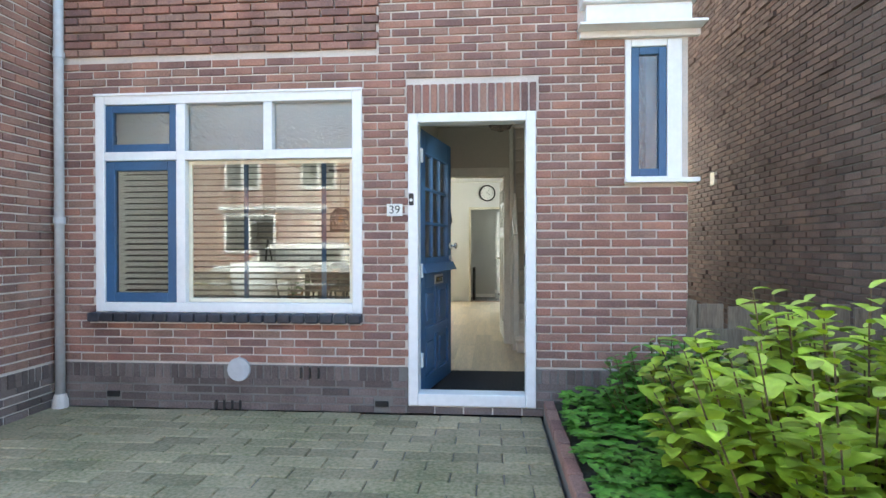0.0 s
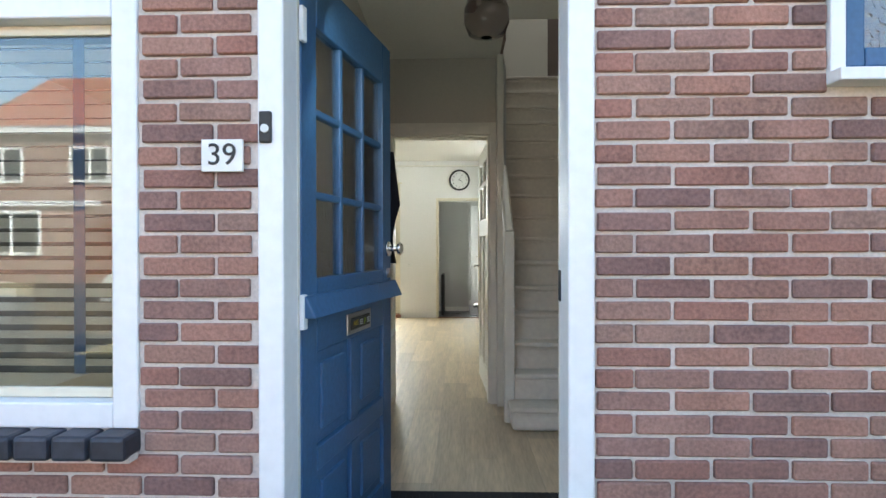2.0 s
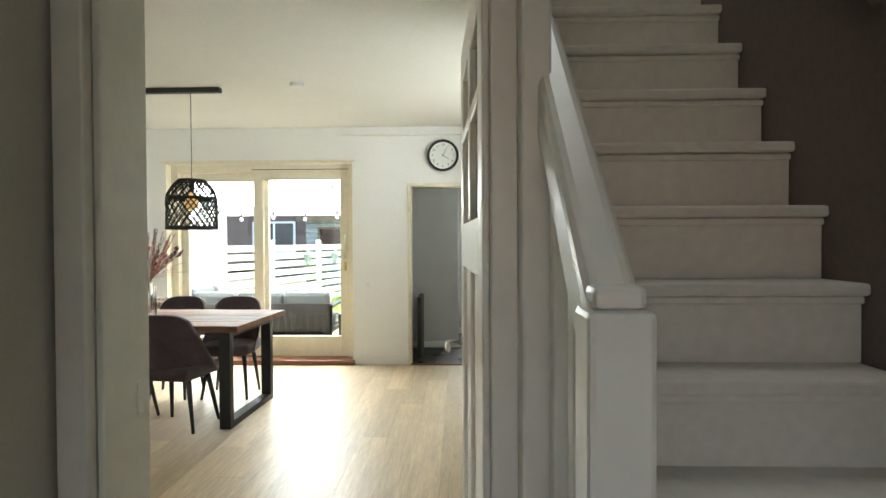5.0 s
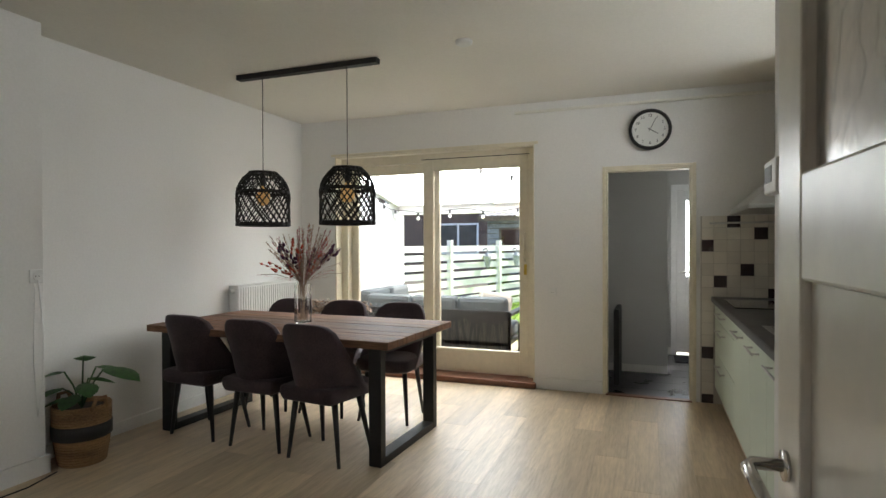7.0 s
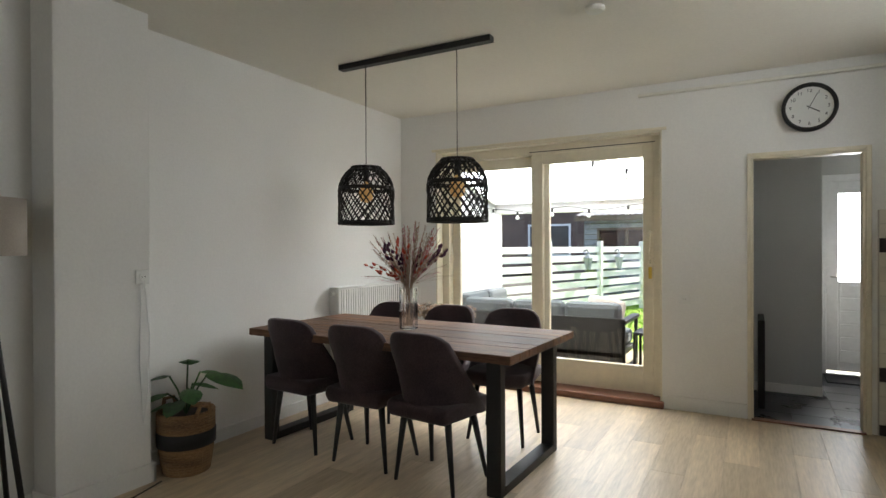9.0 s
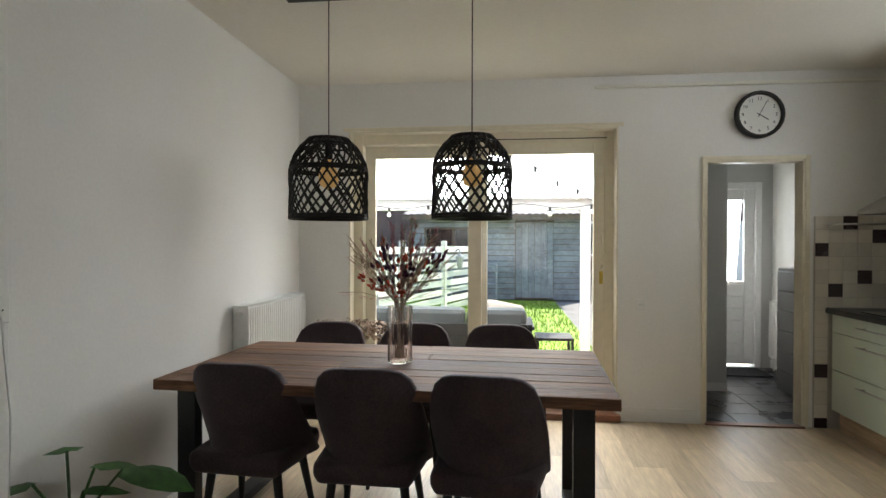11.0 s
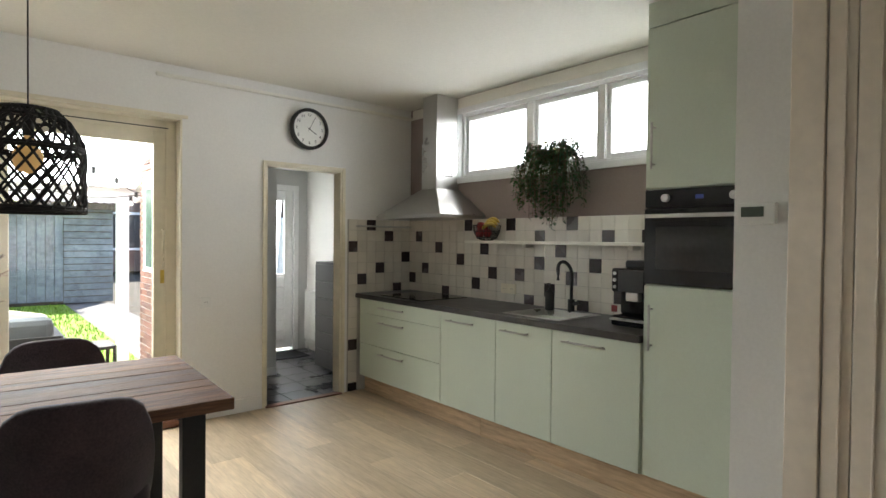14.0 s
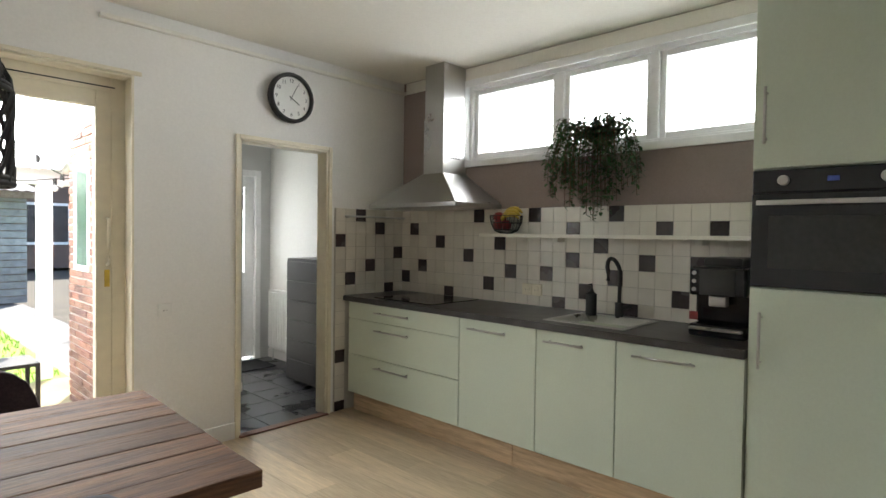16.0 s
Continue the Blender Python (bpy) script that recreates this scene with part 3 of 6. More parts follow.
def small_window():
    w = structure(boxes("window_2", WHITE_OUT, [((1.127, -0.01, 1.69), (1.170, 0.08, 2.70)), ((1.425, -0.01, 1.69), (1.53, 0.08, 2.70)), ((1.170, -0.01, 2.65), (1.425, 0.08, 2.70)), ((1.170, -0.01, 1.69), (1.425, 0.08, 1.705))], bevel=0.006), "tall narrow white window with a blue casement")
    boxes("sash", BLUE, frame_boxes(1.172, 1.423, 1.707, 2.648, 0.0, 0.05, 0.055), w, 0.006)
    glazing("pane", (1.225, 0.03, 1.76), (1.37, 0.036, 2.595), GLASS_RIPPLE, w)
    boxes("sill", WHITE_OUT, [((1.12, -0.06, 1.655), (1.64, 0.02, 1.69))], w, 0.004)
    b = structure(boxes("bay_box", WHITE_OUT, [((0.80, -0.03, 2.715), (1.655, 0.02, 2.765)), ((0.83, -0.10, 2.77), (1.57, 0.02, 2.93)), ((0.80, -0.14, 2.93), (1.60, 0.02, 4.2))], bevel=0.008), "white boarded bay of the upper floor")
    boxes("moulding", WHITE_OUT, [((0.78, -0.16, 2.765), (1.66, 0.0, 2.785)), ((0.80, -0.155, 2.955), (1.60, -0.139, 2.975))], b, 0.004)


small_window()


def downpipe():
    t = thing("downpipe", -3.24, -0.05, GZ, "light grey round drainpipe on the corner", "drainpipe")
    tube("pipe", GREYPIPE, [(0, 0, 0.06), (0, 0, 6.0)], 0.036, t, 14)
    for z in (1.45, 2.75):
        bm = bmesh.new()
        cyl(bm, (0, 0, z), (0, 0, z + 0.05), 0.043)
        make("collar", bm, GREYPIPE, t)
    bm = bmesh.new()
    add_lathe(bm, [(0.06, 0), (0.055, 0.06), (0.04, 0.11)], 14)
    make("shoe", bm, MORTAR, t)


downpipe()
vent = thing("wall_vent", 3.0, 3.2, 2.05, "small cream plastic vent cover on brick", "vent")
boxes("cover", CREAM, [((-0.03, -0.07, -0.08), (0.01, 0.07, 0.08))], vent, 0.006)
patch = thing("wall_vent", -1.80, -0.006, 0.245, "round white plastered vent patch in the plinth", "vent")
bm = bmesh.new()
cyl(bm, (0, -0.012, 0), (0, 0.012, 0), 0.092, 24)
make("cap", bm, GREYPIPE, patch, bevel=0.006)
for gx, gz, gh in [(-1.985 + i * 0.064, -0.045, 0.05) for i in range(4)] + [(-1.31 + i * 0.07, 0.225, 0.042) for i in range(3)]:
    v = thing("vent_slot", gx, -0.004, gz, "dark open upright joint venting the plinth", "vent", "plinth vent slots")
    boxes("slot", BLACK, [((-0.008, -0.004, -gh), (0.008, 0.01, gh))], v, 0.001)
for gx in (-2.83, -0.68):
    g = thing("air_brick", gx, -0.004, 0.035 if gx < -1 else -0.0, "black cast iron underfloor air grille", "vent", "plinth grilles")
    boxes("grille", BLACK, [((-0.05, -0.006, -0.022), (0.05, 0.01, 0.022))], g, 0.002)

# street opposite
def street_house(x, hip):
    t = thing("house", x, -18.0, GZ, "terraced brick house with %s roof, white windows" % ("red hipped" if hip else "flat"), "house", "houses across the street")
    boxes("wall", BRICK, [((-3.2, -8, 0), (3.2, 0, 5.6))], t, 0)
    boxes("fascia", WHITE_OUT, [((-3.2, 0, 5.35), (3.2, 0.25, 5.6)), ((-3.0, 0, 2.75), (1.6, 0.12, 2.95))], t, 0.02)
    bm = bmesh.new()
    if hip:
        a = [bm.verts.new(p) for p in ((-3.2, 0.3, 5.6), (3.2, 0.3, 5.6), (0.4, -4, 8.6), (-3.2, -4, 8.6), (-3.2, -8.3, 5.6), (3.2, -8.3, 5.6))]
        bm.faces.new((a[0], a[1], a[2], a[3])), bm.faces.new((a[3], a[2], a[5], a[4])), bm.faces.new((a[1], a[5], a[2]))
    else:
        add_box(bm, (-3.2, -8.2, 5.601), (3.2, 0.3, 5.68))
    make("roof", bm, ROOF if hip else ROOFGREY, t)
    for wx, wz, w, h in ((-1.7, 1.0, 2.2, 1.6), (-2.0, 3.6, 1.5, 1.3), (1.2, 3.6, 1.5, 1.3)):
        wi = boxes("window", WHITE_OUT, frame_boxes(wx - w / 2, wx + w / 2, wz, wz + h, 0, 0.06, 0.1) + [((wx - 0.05, 0, wz + 0.1), (wx + 0.05, 0.05, wz + h - 0.1))], t, 0)
        boxes("pane", BLACKGLOSS, [((wx - w / 2 + 0.1, 0, wz + 0.1), (wx + w / 2 - 0.1, 0.02, wz + h - 0.1))], wi, 0)
    boxes("door", REDWOOD, [((1.1, 0, 0.1), (2.1, 0.05, 2.2))], t, 0)
    return t


street_house(-14.4, True)
h0 = street_house(-8.0, False)
for hx in (-20.8, -1.6, 4.8, 11.2, 17.6):
    copy_thing(h0, pose(hx, -18.0, GZ))


def parked_car(x, y):
    t = thing("parked_car", x, y, GZ - 0.1, "silver parked hatchback at the kerb", "car")
    bm = bmesh.new()
    prof = [(-2.0, 0.35), (-2.0, 0.75), (-1.85, 0.9), (-1.1, 0.98), (-0.5, 1.42), (0.9, 1.45), (1.6, 1.05), (1.95, 0.95), (2.0, 0.4)]
    l = [bm.verts.new((px, -0.85, pz)) for px, pz in prof]
    r = [bm.verts.new((px, 0.85, pz)) for px, pz in prof]
    bm.faces.new(l), bm.faces.new(r[::-1])
    for i in range(len(prof)):
        j = (i + 1) % len(prof)
        bm.faces.new((l[i], r[i], r[j], l[j]))
    make("body", bm, RAD, t, 0.06)
    boxes("side_window", BLACKGLOSS, [((-0.75, -0.853, 1.0), (1.2, 0.853, 1.32))], t, 0.02)
    for wx in (-1.25, 1.3):
        for wy in (-0.82, 0.82):
            bm = bmesh.new()
            cyl(bm, (wx, wy - 0.09, 0.31), (wx, wy + 0.09, 0.31), 0.31, 20)
            w = make("wheel", bm, BLACK, t)
            bm = bmesh.new()
            cyl(bm, (wx, wy - 0.1, 0.31), (wx, wy + 0.1, 0.31), 0.19, 14)
            make("rim", bm, STEEL, w)
    boxes("number_plate", BANANA, [((-2.02, -0.26, 0.5), (-2.0, 0.26, 0.62))], t, 0)


parked_car(-4.4, -9.0)
yf = thing("garden_fence", -4.4, -5.6, GZ, "low weathered wooden board fence along the yard", "fence")
for i in range(3):
    boxes("board", OLDWOOD, [((-1.2, -0.02, 0.12 + i * 0.24), (3.0, 0.02, 0.32 + i * 0.24))], yf, 0.005)
for px in (-1.2, 0.9, 2.9):
    boxes("post", OLDWOOD, [((px, -0.07, 0), (px + 0.1, -0.02, 0.9))], yf, 0.006)

# raised bed with plants
structure(boxes("planting_bed", SOIL, [((0.60, -4.8, GZ - 0.15), (2.98, -0.01, 0.03))], bevel=0), "dark soil planting bed")
kerb = structure(boxes("bed_kerb", MORTAR_DARK, [((0.535, -4.8, GZ - 0.1), (0.60, -0.01, 0.035))], bevel=0), "brick edging of the planting bed")


def add_leaf(bm, base, direction, length, width, droop=0.3, cup=0.15, lobes=0):
    d = Vector(direction).normalized()
    side = d.cross(Vector((0, 0, 1)))
    if side.length < 0.05:
        side = Vector((1, 0, 0))
    side.normalize()
    up = side.cross(d)
    base = Vector(base)
    mid, rows = [], []
    n = 4
    for i in range(n + 1):
        f = i / n
        c = base + d * length * f - Vector((0, 0, droop * length * f * f))
        w = width * math.sin(math.pi * min(1, 0.12 + f * 0.86)) ** 0.8 * 0.5
        if i == n:
            w = 0.002
        rows.append((bm.verts.new(c - side * w + up * cup * w), bm.verts.new(c), bm.verts.new(c + side * w + up * cup * w)))
    for a, b in zip(rows, rows[1:]):
        bm.faces.new((a[0], a[1], b[1], b[0])), bm.faces.new((a[1], a[2], b[2], b[1]))


def ground_cover():
    rnd = random.Random(4)
    bm = bmesh.new()
    for i in range(1500):
        y = -rnd.random() ** 1.0 * 2.6 - 0.05
        x = 0.62 + rnd.random() ** 1.2 * 1.6
        h = 0.05 + rnd.random() * 0.10 + max(0, (x - 1.0)) * 0.18 * rnd.random()
        for k in range(4):
            a = rnd.random() * 6.28
            add_leaf(bm, (x, y, 0.03 + h), (math.cos(a), math.sin(a), 0.35), 0.05 + rnd.random() * 0.03, 0.045, 0.3)
    ob = make("ground_cover", bm, LEAF, smooth=True)
    tagged(ob, "low bright green groundcover leaves in the bed", "plants", kind="stuff")


ground_cover()


def shrub(x, y, z, r, h, n, mat, label, seed, leaf=0.10):
    rnd = random.Random(seed)
    t = thing("shrub", x, y, z, label, "shrub")
    bs, bl = bmesh.new(), bmesh.new()
    for i in range(n):
        a, rr = rnd.random() * 6.28, math.sqrt(rnd.random()) * r
        top = Vector((math.cos(a) * rr, math.sin(a) * rr, h * (0.45 + 0.55 * rnd.random()) * (1 - 0.35 * (rr / r) ** 2)))
        root = Vector((top.x * 0.25, top.y * 0.25, 0))
        mid = (root + top) / 2 + Vector((top.x * 0.2, top.y * 0.2, 0.0))
        add_tube(bs, [root, mid, top], [0.006, 0.005, 0.003], 5)
        for k in range(14):
            f = 0.35 + 0.65 * k / 13
            p = root.lerp(mid, f * 2) if f < 0.5 else mid.lerp(top, f * 2 - 1)
            b = k * 2.4 + rnd.random()
            s = leaf * (0.6 + 0.6 * rnd.random()) * (0.7 if k > 11 else 1)
            add_leaf(bl, p, (math.cos(b), math.sin(b), 0.1 + 0.7 * rnd.random()), s, s * 0.62, 0.25, 0.25)
    make("stem", bs, STEM, t)
    make("leaf", bl, mat, t, smooth=True)


shrub(1.65, -1.8, 0.0, 0.85, 1.12, 170, LEAF_LIGHT, "light green leafy hydrangea shrub in the bed", 7, 0.15)
shrub(1.32, -0.52, 0.0, 0.48, 0.62, 110, LEAF, "bright green lobed leaved perennial in the bed", 8, 0.10)
pf = thing("picket_fence", 1.62, 0.05, GZ, "low weathered wooden picket fence beside the house", "fence")
for i in range(6):
    boxes("picket", OLDWOOD, [((0.04 + i * 0.22, 0.012, 0.1), (0.23 + i * 0.22, 0.034, 0.84 - 0.02 * (i % 2)))], pf, 0.005)
boxes("rail", OLDWOOD, [((0.02, -0.03, 0.22), (1.36, 0.011, 0.36)), ((0.02, -0.03, 0.52), (1.36, 0.011, 0.66)), ((-0.06, -0.04, 0), (0.02, 0.06, 0.87))], pf, 0.005)

# ---- hall ----
mat_h = thing("door_mat", 0.0, 0.72, -0.004, "dark blue ribbed coir door mat", "mat")
bm = bmesh.new()
for i in range(40):
    add_box(bm, (-0.48 + i * 0.033, -0.43, 0), (-0.48 + i * 0.033 + 0.022, 0.43, 0.012))
add_box(bm, (-0.49, -0.44, 0), (0.85, 0.44, 0.006))
make("pile", bm, MAT_DARK, mat_h)


def radiator(x0, x1, z0, z1, depth, name_label, m, ribs=0.033):
    t = new("radiator")
    t.matrix_basis = m
    tagged(t, name_label, "radiator")
    L = x1 - x0
    bm = bmesh.new()
    add_box(bm, (x0, 0.012, z0), (x1, 0.02, z1))
    n = int(L / ribs)
    for i in range(n):
        u = x0 + (i + 0.2) * L / n
        add_box(bm, (u, 0.0, z0 + 0.02), (u + L / n * 0.55, 0.012, z1 - 0.02))
    make("front", bm, RAD, t, 0.003)
    boxes("back", RAD, [((x0, depth - 0.01, z0), (x1, depth, z1)), ((x0 - 0.004, 0.0, z0 + 0.01), (x0, depth, z1)), ((x1, 0.0, z0 + 0.01), (x1 + 0.004, depth, z1))], t, 0.002)
    boxes("grille", RAD, [((x0, 0.012 + i * (depth - 0.03) / 3, z1 - 0.012), (x1, 0.02 + i * (depth - 0.03) / 3, z1)) for i in range(4)], t, 0.001)
    bm = bmesh.new()
    cyl(bm, (x0 - 0.05, depth / 2, z1 - 0.05), (x0, depth / 2, z1 - 0.05), 0.018)
    make("valve", bm, WHITEPLASTIC, t)
    tube("feed_pipe", WHITEPLASTIC, [(x0 + 0.03, depth / 2, 0.0), (x0 + 0.03, depth / 2, z0)], 0.008, t)


radiator(-0.75, 0.5, 0.12, 0.60, 0.11, "white ribbed panel radiator in the hall", pose(-0.38, 2.05, 0, 0, 0, 90))


def coat_rack():
    t = thing("coat_rack", -0.5, 1.75, 2.0, "black metal wall hooks for coats", "coat rack")
    boxes("rail", BLACK, [((0, -0.5, -0.02), (0.012, 0.42, 0.02))], t, 0.002)
    for i in range(5):
        y = -0.4 + i * 0.19
        tube("hook", BLACK, [(0.01, y, 0), (0.09, y, 0.0), (0.11, y, 0.02), (0.115, y, 0.06)], 0.007, t, 8)
        tube("hook", BLACK, [(0.01, y, -0.02), (0.05, y, -0.10), (0.07, y, -0.09), (0.075, y, -0.06)], 0.006, t, 8)


coat_rack()


def coat():
    t = thing("coat", -0.445, 1.58, 0.11, "dark navy wool coat hanging on a hook", "coat")
    bm = bmesh.new()
    rings = []
    seg = 26
    for z, w, d in ((1.83, 0.03, 0.02), (1.78, 0.10, 0.05), (1.70, 0.17, 0.07), (1.5, 0.20, 0.09), (1.2, 0.22, 0.10), (0.95, 0.23, 0.11), (0.80, 0.24, 0.10), (0.79, 0.22, 0.08)):
        rings.append([bm.verts.new((math.cos(6.283 * k / seg) * d * (1 + 0.18 * math.sin(k * 3.1) * (1.9 - z)) + 0.03, math.sin(6.283 * k / seg) * w, z - (0.05 * math.sin(k * 1.7) if z < 0.9 else 0))) for k in range(seg)])
    for a, b in zip(rings, rings[1:]):
        for k in range(seg):
            bm.faces.new((a[k], a[(k + 1) % seg], b[(k + 1) % seg], b[k]))
    bm.faces.new(rings[0]), bm.faces.new(rings[-1][::-1])
    make("cloth", bm, COATM, t, smooth=True)
    bm = bmesh.new()
    add_tube(bm, [(0.09, -0.17, 1.66), (0.13, -0.2, 1.35), (0.12, -0.19, 1.0)], [0.06, 0.055, 0.045], 12)
    add_tube(bm, [(0.09, 0.17, 1.66), (0.13, 0.2, 1.35), (0.12, 0.19, 1.0)], [0.06, 0.055, 0.045], 12)
    make("sleeve", bm, COATM, t, smooth=True)


coat()


def hall_casing():
    f = structure(boxes("trim_room_door", WHITE_IN, [((-0.49, 2.69, 0), (-0.43, 2.719, 2.13)), ((0.33, 2.69, 0), (0.38, 2.719, 2.13)), ((-0.43, 2.69, 2.07), (0.33, 2.719, 2.13)),
                                                  ((-0.43, 2.719, 0), (-0.415, 2.88, 2.07)), ((0.315, 2.719, 0), (0.33, 2.88, 2.07)), ((-0.415, 2.719, 2.055), (0.315, 2.88, 2.07)),
                                                  ((-0.50, 2.861, 0), (-0.43, 2.88, 2.13)), ((0.33, 2.861, 0), (0.372, 2.88, 2.13)), ((-0.43, 2.861, 2.07), (0.33, 2.88, 2.13))], bevel=0.004), "cream gloss door lining and architrave")
    boxes("strike", STEEL, [((-0.4148, 2.83, 1.02), (-0.4135, 2.85, 1.09))], f, 0)
    structure(boxes("trim_hall_post", WHITE_IN, [((0.38, 2.63, 0), (0.432, 2.719, 2.659)), ((-0.5, 2.70, 2.13), (0.38, 2.719, 2.16))], bevel=0.006), "cream painted corner post by the stairs")


hall_casing()


def room_door():
    t = thing("room_door", 0.360, 2.885, 0.0, "cream panelled door with rippled glass, standing open", "door", rz=93)
    W, T = 0.80, 0.038
    y0, y1 = 0.0, T
    boxes("leaf", WHITE_IN, [((0, y0, 0.01), (0.11, y1, 2.05)), ((W - 0.11, y0, 0.01), (W, y1, 2.05)), ((0.11, y0, 1.93), (W - 0.11, y1, 2.05)), ((0.11, y0, 1.30), (W - 0.11, y1, 1.445)), ((0.11, y0, 0.01), (W - 0.11, y1, 0.2)), ((0.365, y0, 0.2), (0.435, y1, 1.30)), ((0.365, y0, 1.445), (0.435, y1, 1.93)), ((0.11, y0, 1.72), (0.365, y1, 1.76)), ((0.435, y0, 1.72), (W - 0.11, y1, 1.76))], t, 0.005)
    boxes("panel", WHITE_IN, [((0.11, 0.012, 0.2), (0.365, T - 0.012, 1.30)), ((0.435, 0.012, 0.2), (W - 0.11, T - 0.012, 1.30))], t, 0.003)
    for a, b in ((0.11, 0.365), (0.435, W - 0.11)):
        for c, d in ((1.445, 1.72), (1.76, 1.93)):
            glazing("pane", (a, 0.016, c), (b, 0.021, d), GLASS_FROST, t)
    for s, y in ((1, T), (-1, 0)):
        bm = bmesh.new()
        cyl(bm, (W - 0.05, y, 1.03), (W - 0.05, y + s * 0.006, 1.03), 0.022, 16)
        add_tube(bm, [(W - 0.05, y, 1.03), (W - 0.05, y + s * 0.045, 1.03), (W - 0.07, y + s * 0.055, 1.03), (W - 0.17, y + s * 0.055, 1.025)], [0.009, 0.009, 0.010, 0.009], 10)
        make("handle", bm, CHROME, t, smooth=True)


room_door()


def staircase():
    s = structure(new("staircase"), "cream painted steep wooden staircase")
    R, G, Y0, Z0 = 0.19, 0.147, 2.26, 0.335
    x0, x1 = 0.475, 1.222
    boxes("step", STAIRPAINT, [((0.44, 2.06, 0), (x1, 2.27, 0.13))], s, 0.03)
    boxes("step_tread", STAIRPAINT, [((0.425, 2.035, 0.131), (x1, 2.27, 0.16))], s, 0.012)
    for k in range(15):
        y, z = Y0 + k * G, Z0 + k * R
        boxes("riser", STAIRPAINT, [((x0, y + 0.015, z - R), (x1, y + 0.03, z - 0.03))], s, 0)
        boxes("moulding", STAIRPAINT, [((x0, y + 0.002, z - 0.05), (x1, y + 0.015, z - 0.032))], s, 0.004)
        boxes("tread", STAIRPAINT, [((x0, y - 0.02, z - 0.03), (x1, y + G + 0.03, z))], s, 0.008)
    n = 15
    bm = bmesh.new()
    for xa, xb in ((0.436, 0.466),):
        a = [(xa, Y0 - 0.02, 0.0), (xa, Y0 - 0.02, Z0 + 0.05), (xa, Y0 + n * G, Z0 + n * R + 0.05), (xa, Y0 + n * G, Z0 + n * R - 0.4), (xa, Y0 + 0.3, 0.0)]
        l = [bm.verts.new(p) for p in a]
        r = [bm.verts.new((xb, p[1], p[2])) for p in a]
        bm.faces.new(l), bm.faces.new(r[::-1])
        for i in range(len(a)):
            j = (i + 1) % len(a)
            bm.faces.new((l[i], l[j], r[j], r[i]))
    make("string", bm, WHITE_IN, s)
    t = thing("stair_railing", 0.440, 2.275, 0.0, "cream painted newel post with sloping handrail", "banister")
    boxes("newel", WHITE_IN, [((-0.036, -0.036, 0), (0.036, 0.036, 1.315)), ((-0.028, -0.028, 1.315), (0.028, 0.028, 1.34))], t, 0.008)
    bm = bmesh.new()
    sl = R / G
    add_box(bm, (-0.032, 0.0, -0.045), (0.032, 0.80, 0.045), Matrix.Translation((0, 0.0, 1.268)) @ pose(0, 0, 0, 44, 0, 0))
    make("handrail", bm, WHITE_IN, t, 0.018, seg=3)
    boxes("baluster", WHITE_IN, [((-0.018, 0.13, 0.33), (0.018, 0.17, 1.36)), ((-0.018, 0.285, 0.5), (0.018, 0.325, 1.51))], t, 0.005)
    t2 = thing("handrail_wall", 1.19, 2.9, 1.9, "dark wooden handrail on the stairwell wall", "handrail")
    tube("rail", STAIRDARK, [(0, 0, 0), (0, 1.8, 1.8 * sl)], 0.024, t2, 12)
    tube("bracket", BLACK, [(0.02, 0.4, 0.4 * sl - 0.03), (0.034, 0.4, 0.4 * sl - 0.06)], 0.01, t2, 8)


staircase()


def hall_closet():
    t = thing("hall_cupboard", 0.86, 1.1, 0.0, "white boarded hall cupboard with a steel pull handle", "cupboard")
    boxes("body", WHITE_IN, [((0.02, -0.81, 0), (0.36, 0.84, 2.655))], t, 0)
    for i in range(4):
        boxes("board", WHITE_IN, [((0.0, -0.8 + i * 0.405, 0.02), (0.02, -0.8 + i * 0.405 + 0.396, 2.64))], t, 0.006)
    tube("handle", STEEL, [(0.0, 0.55, 1.19), (-0.03, 0.55, 1.195), (-0.035, 0.55, 1.21), (-0.035, 0.55, 1.30), (-0.03, 0.55, 1.315), (0.0, 0.55, 1.32)], 0.006, t)


hall_closet()


def hall_lamp():
    t = thing("ceiling_lamp", 0.25, 1.5, 2.66, "smoked glass globe ceiling lamp in the hall", "lamp")
    bm = bmesh.new()
    add_lathe(bm, [(0.05, 0), (0.055, -0.03), (0.05, -0.05)], 20)
    cyl(bm, (0, 0, -0.05), (0, 0, -0.12), 0.02)
    make("holder", bm, BLACK, t)
    bm = bmesh.new()
    add_lathe(bm, [(0.05, -0.05), (0.10, -0.08), (0.125, -0.15), (0.125, -0.22), (0.10, -0.28), (0.03, -0.30)], 28)
    g = make("globe", bm, glass_material("smoke_glass", (0.45, 0.38, 0.36), 0.05), t, smooth=True)
    g.visible_shadow = False


hall_lamp()


def switch(x, y, z, rz, label, m=WHITEPLASTIC):
    t = thing("wall_socket", x, y, z, label, "socket", rz=rz)
    boxes("plate", m, [((-0.04, -0.012, -0.04), (0.04, 0, 0.04))], t, 0.004)
    bm = bmesh.new()
    cyl(bm, (0, -0.016, 0), (0, -0.012, 0), 0.024, 18)
    make("insert", bm, m, t)
    bm = bmesh.new()
    cyl(bm, (-0.009, -0.0165, 0), (-0.009, -0.0155, 0), 0.003, 8)
    cyl(bm, (0.009, -0.0165, 0), (0.009, -0.0155, 0), 0.003, 8)
    make("pin_hole", bm, BLACK, t)
    return t


switch(-0.5, 2.45, 1.5, 90, "white double light switch on the hall wall")
switch(-0.748, 7.89, 0.90, 0, "white socket on the rear wall")
switch(-3.26, 4.93, 1.17, 90, "white socket on the chimney breast")

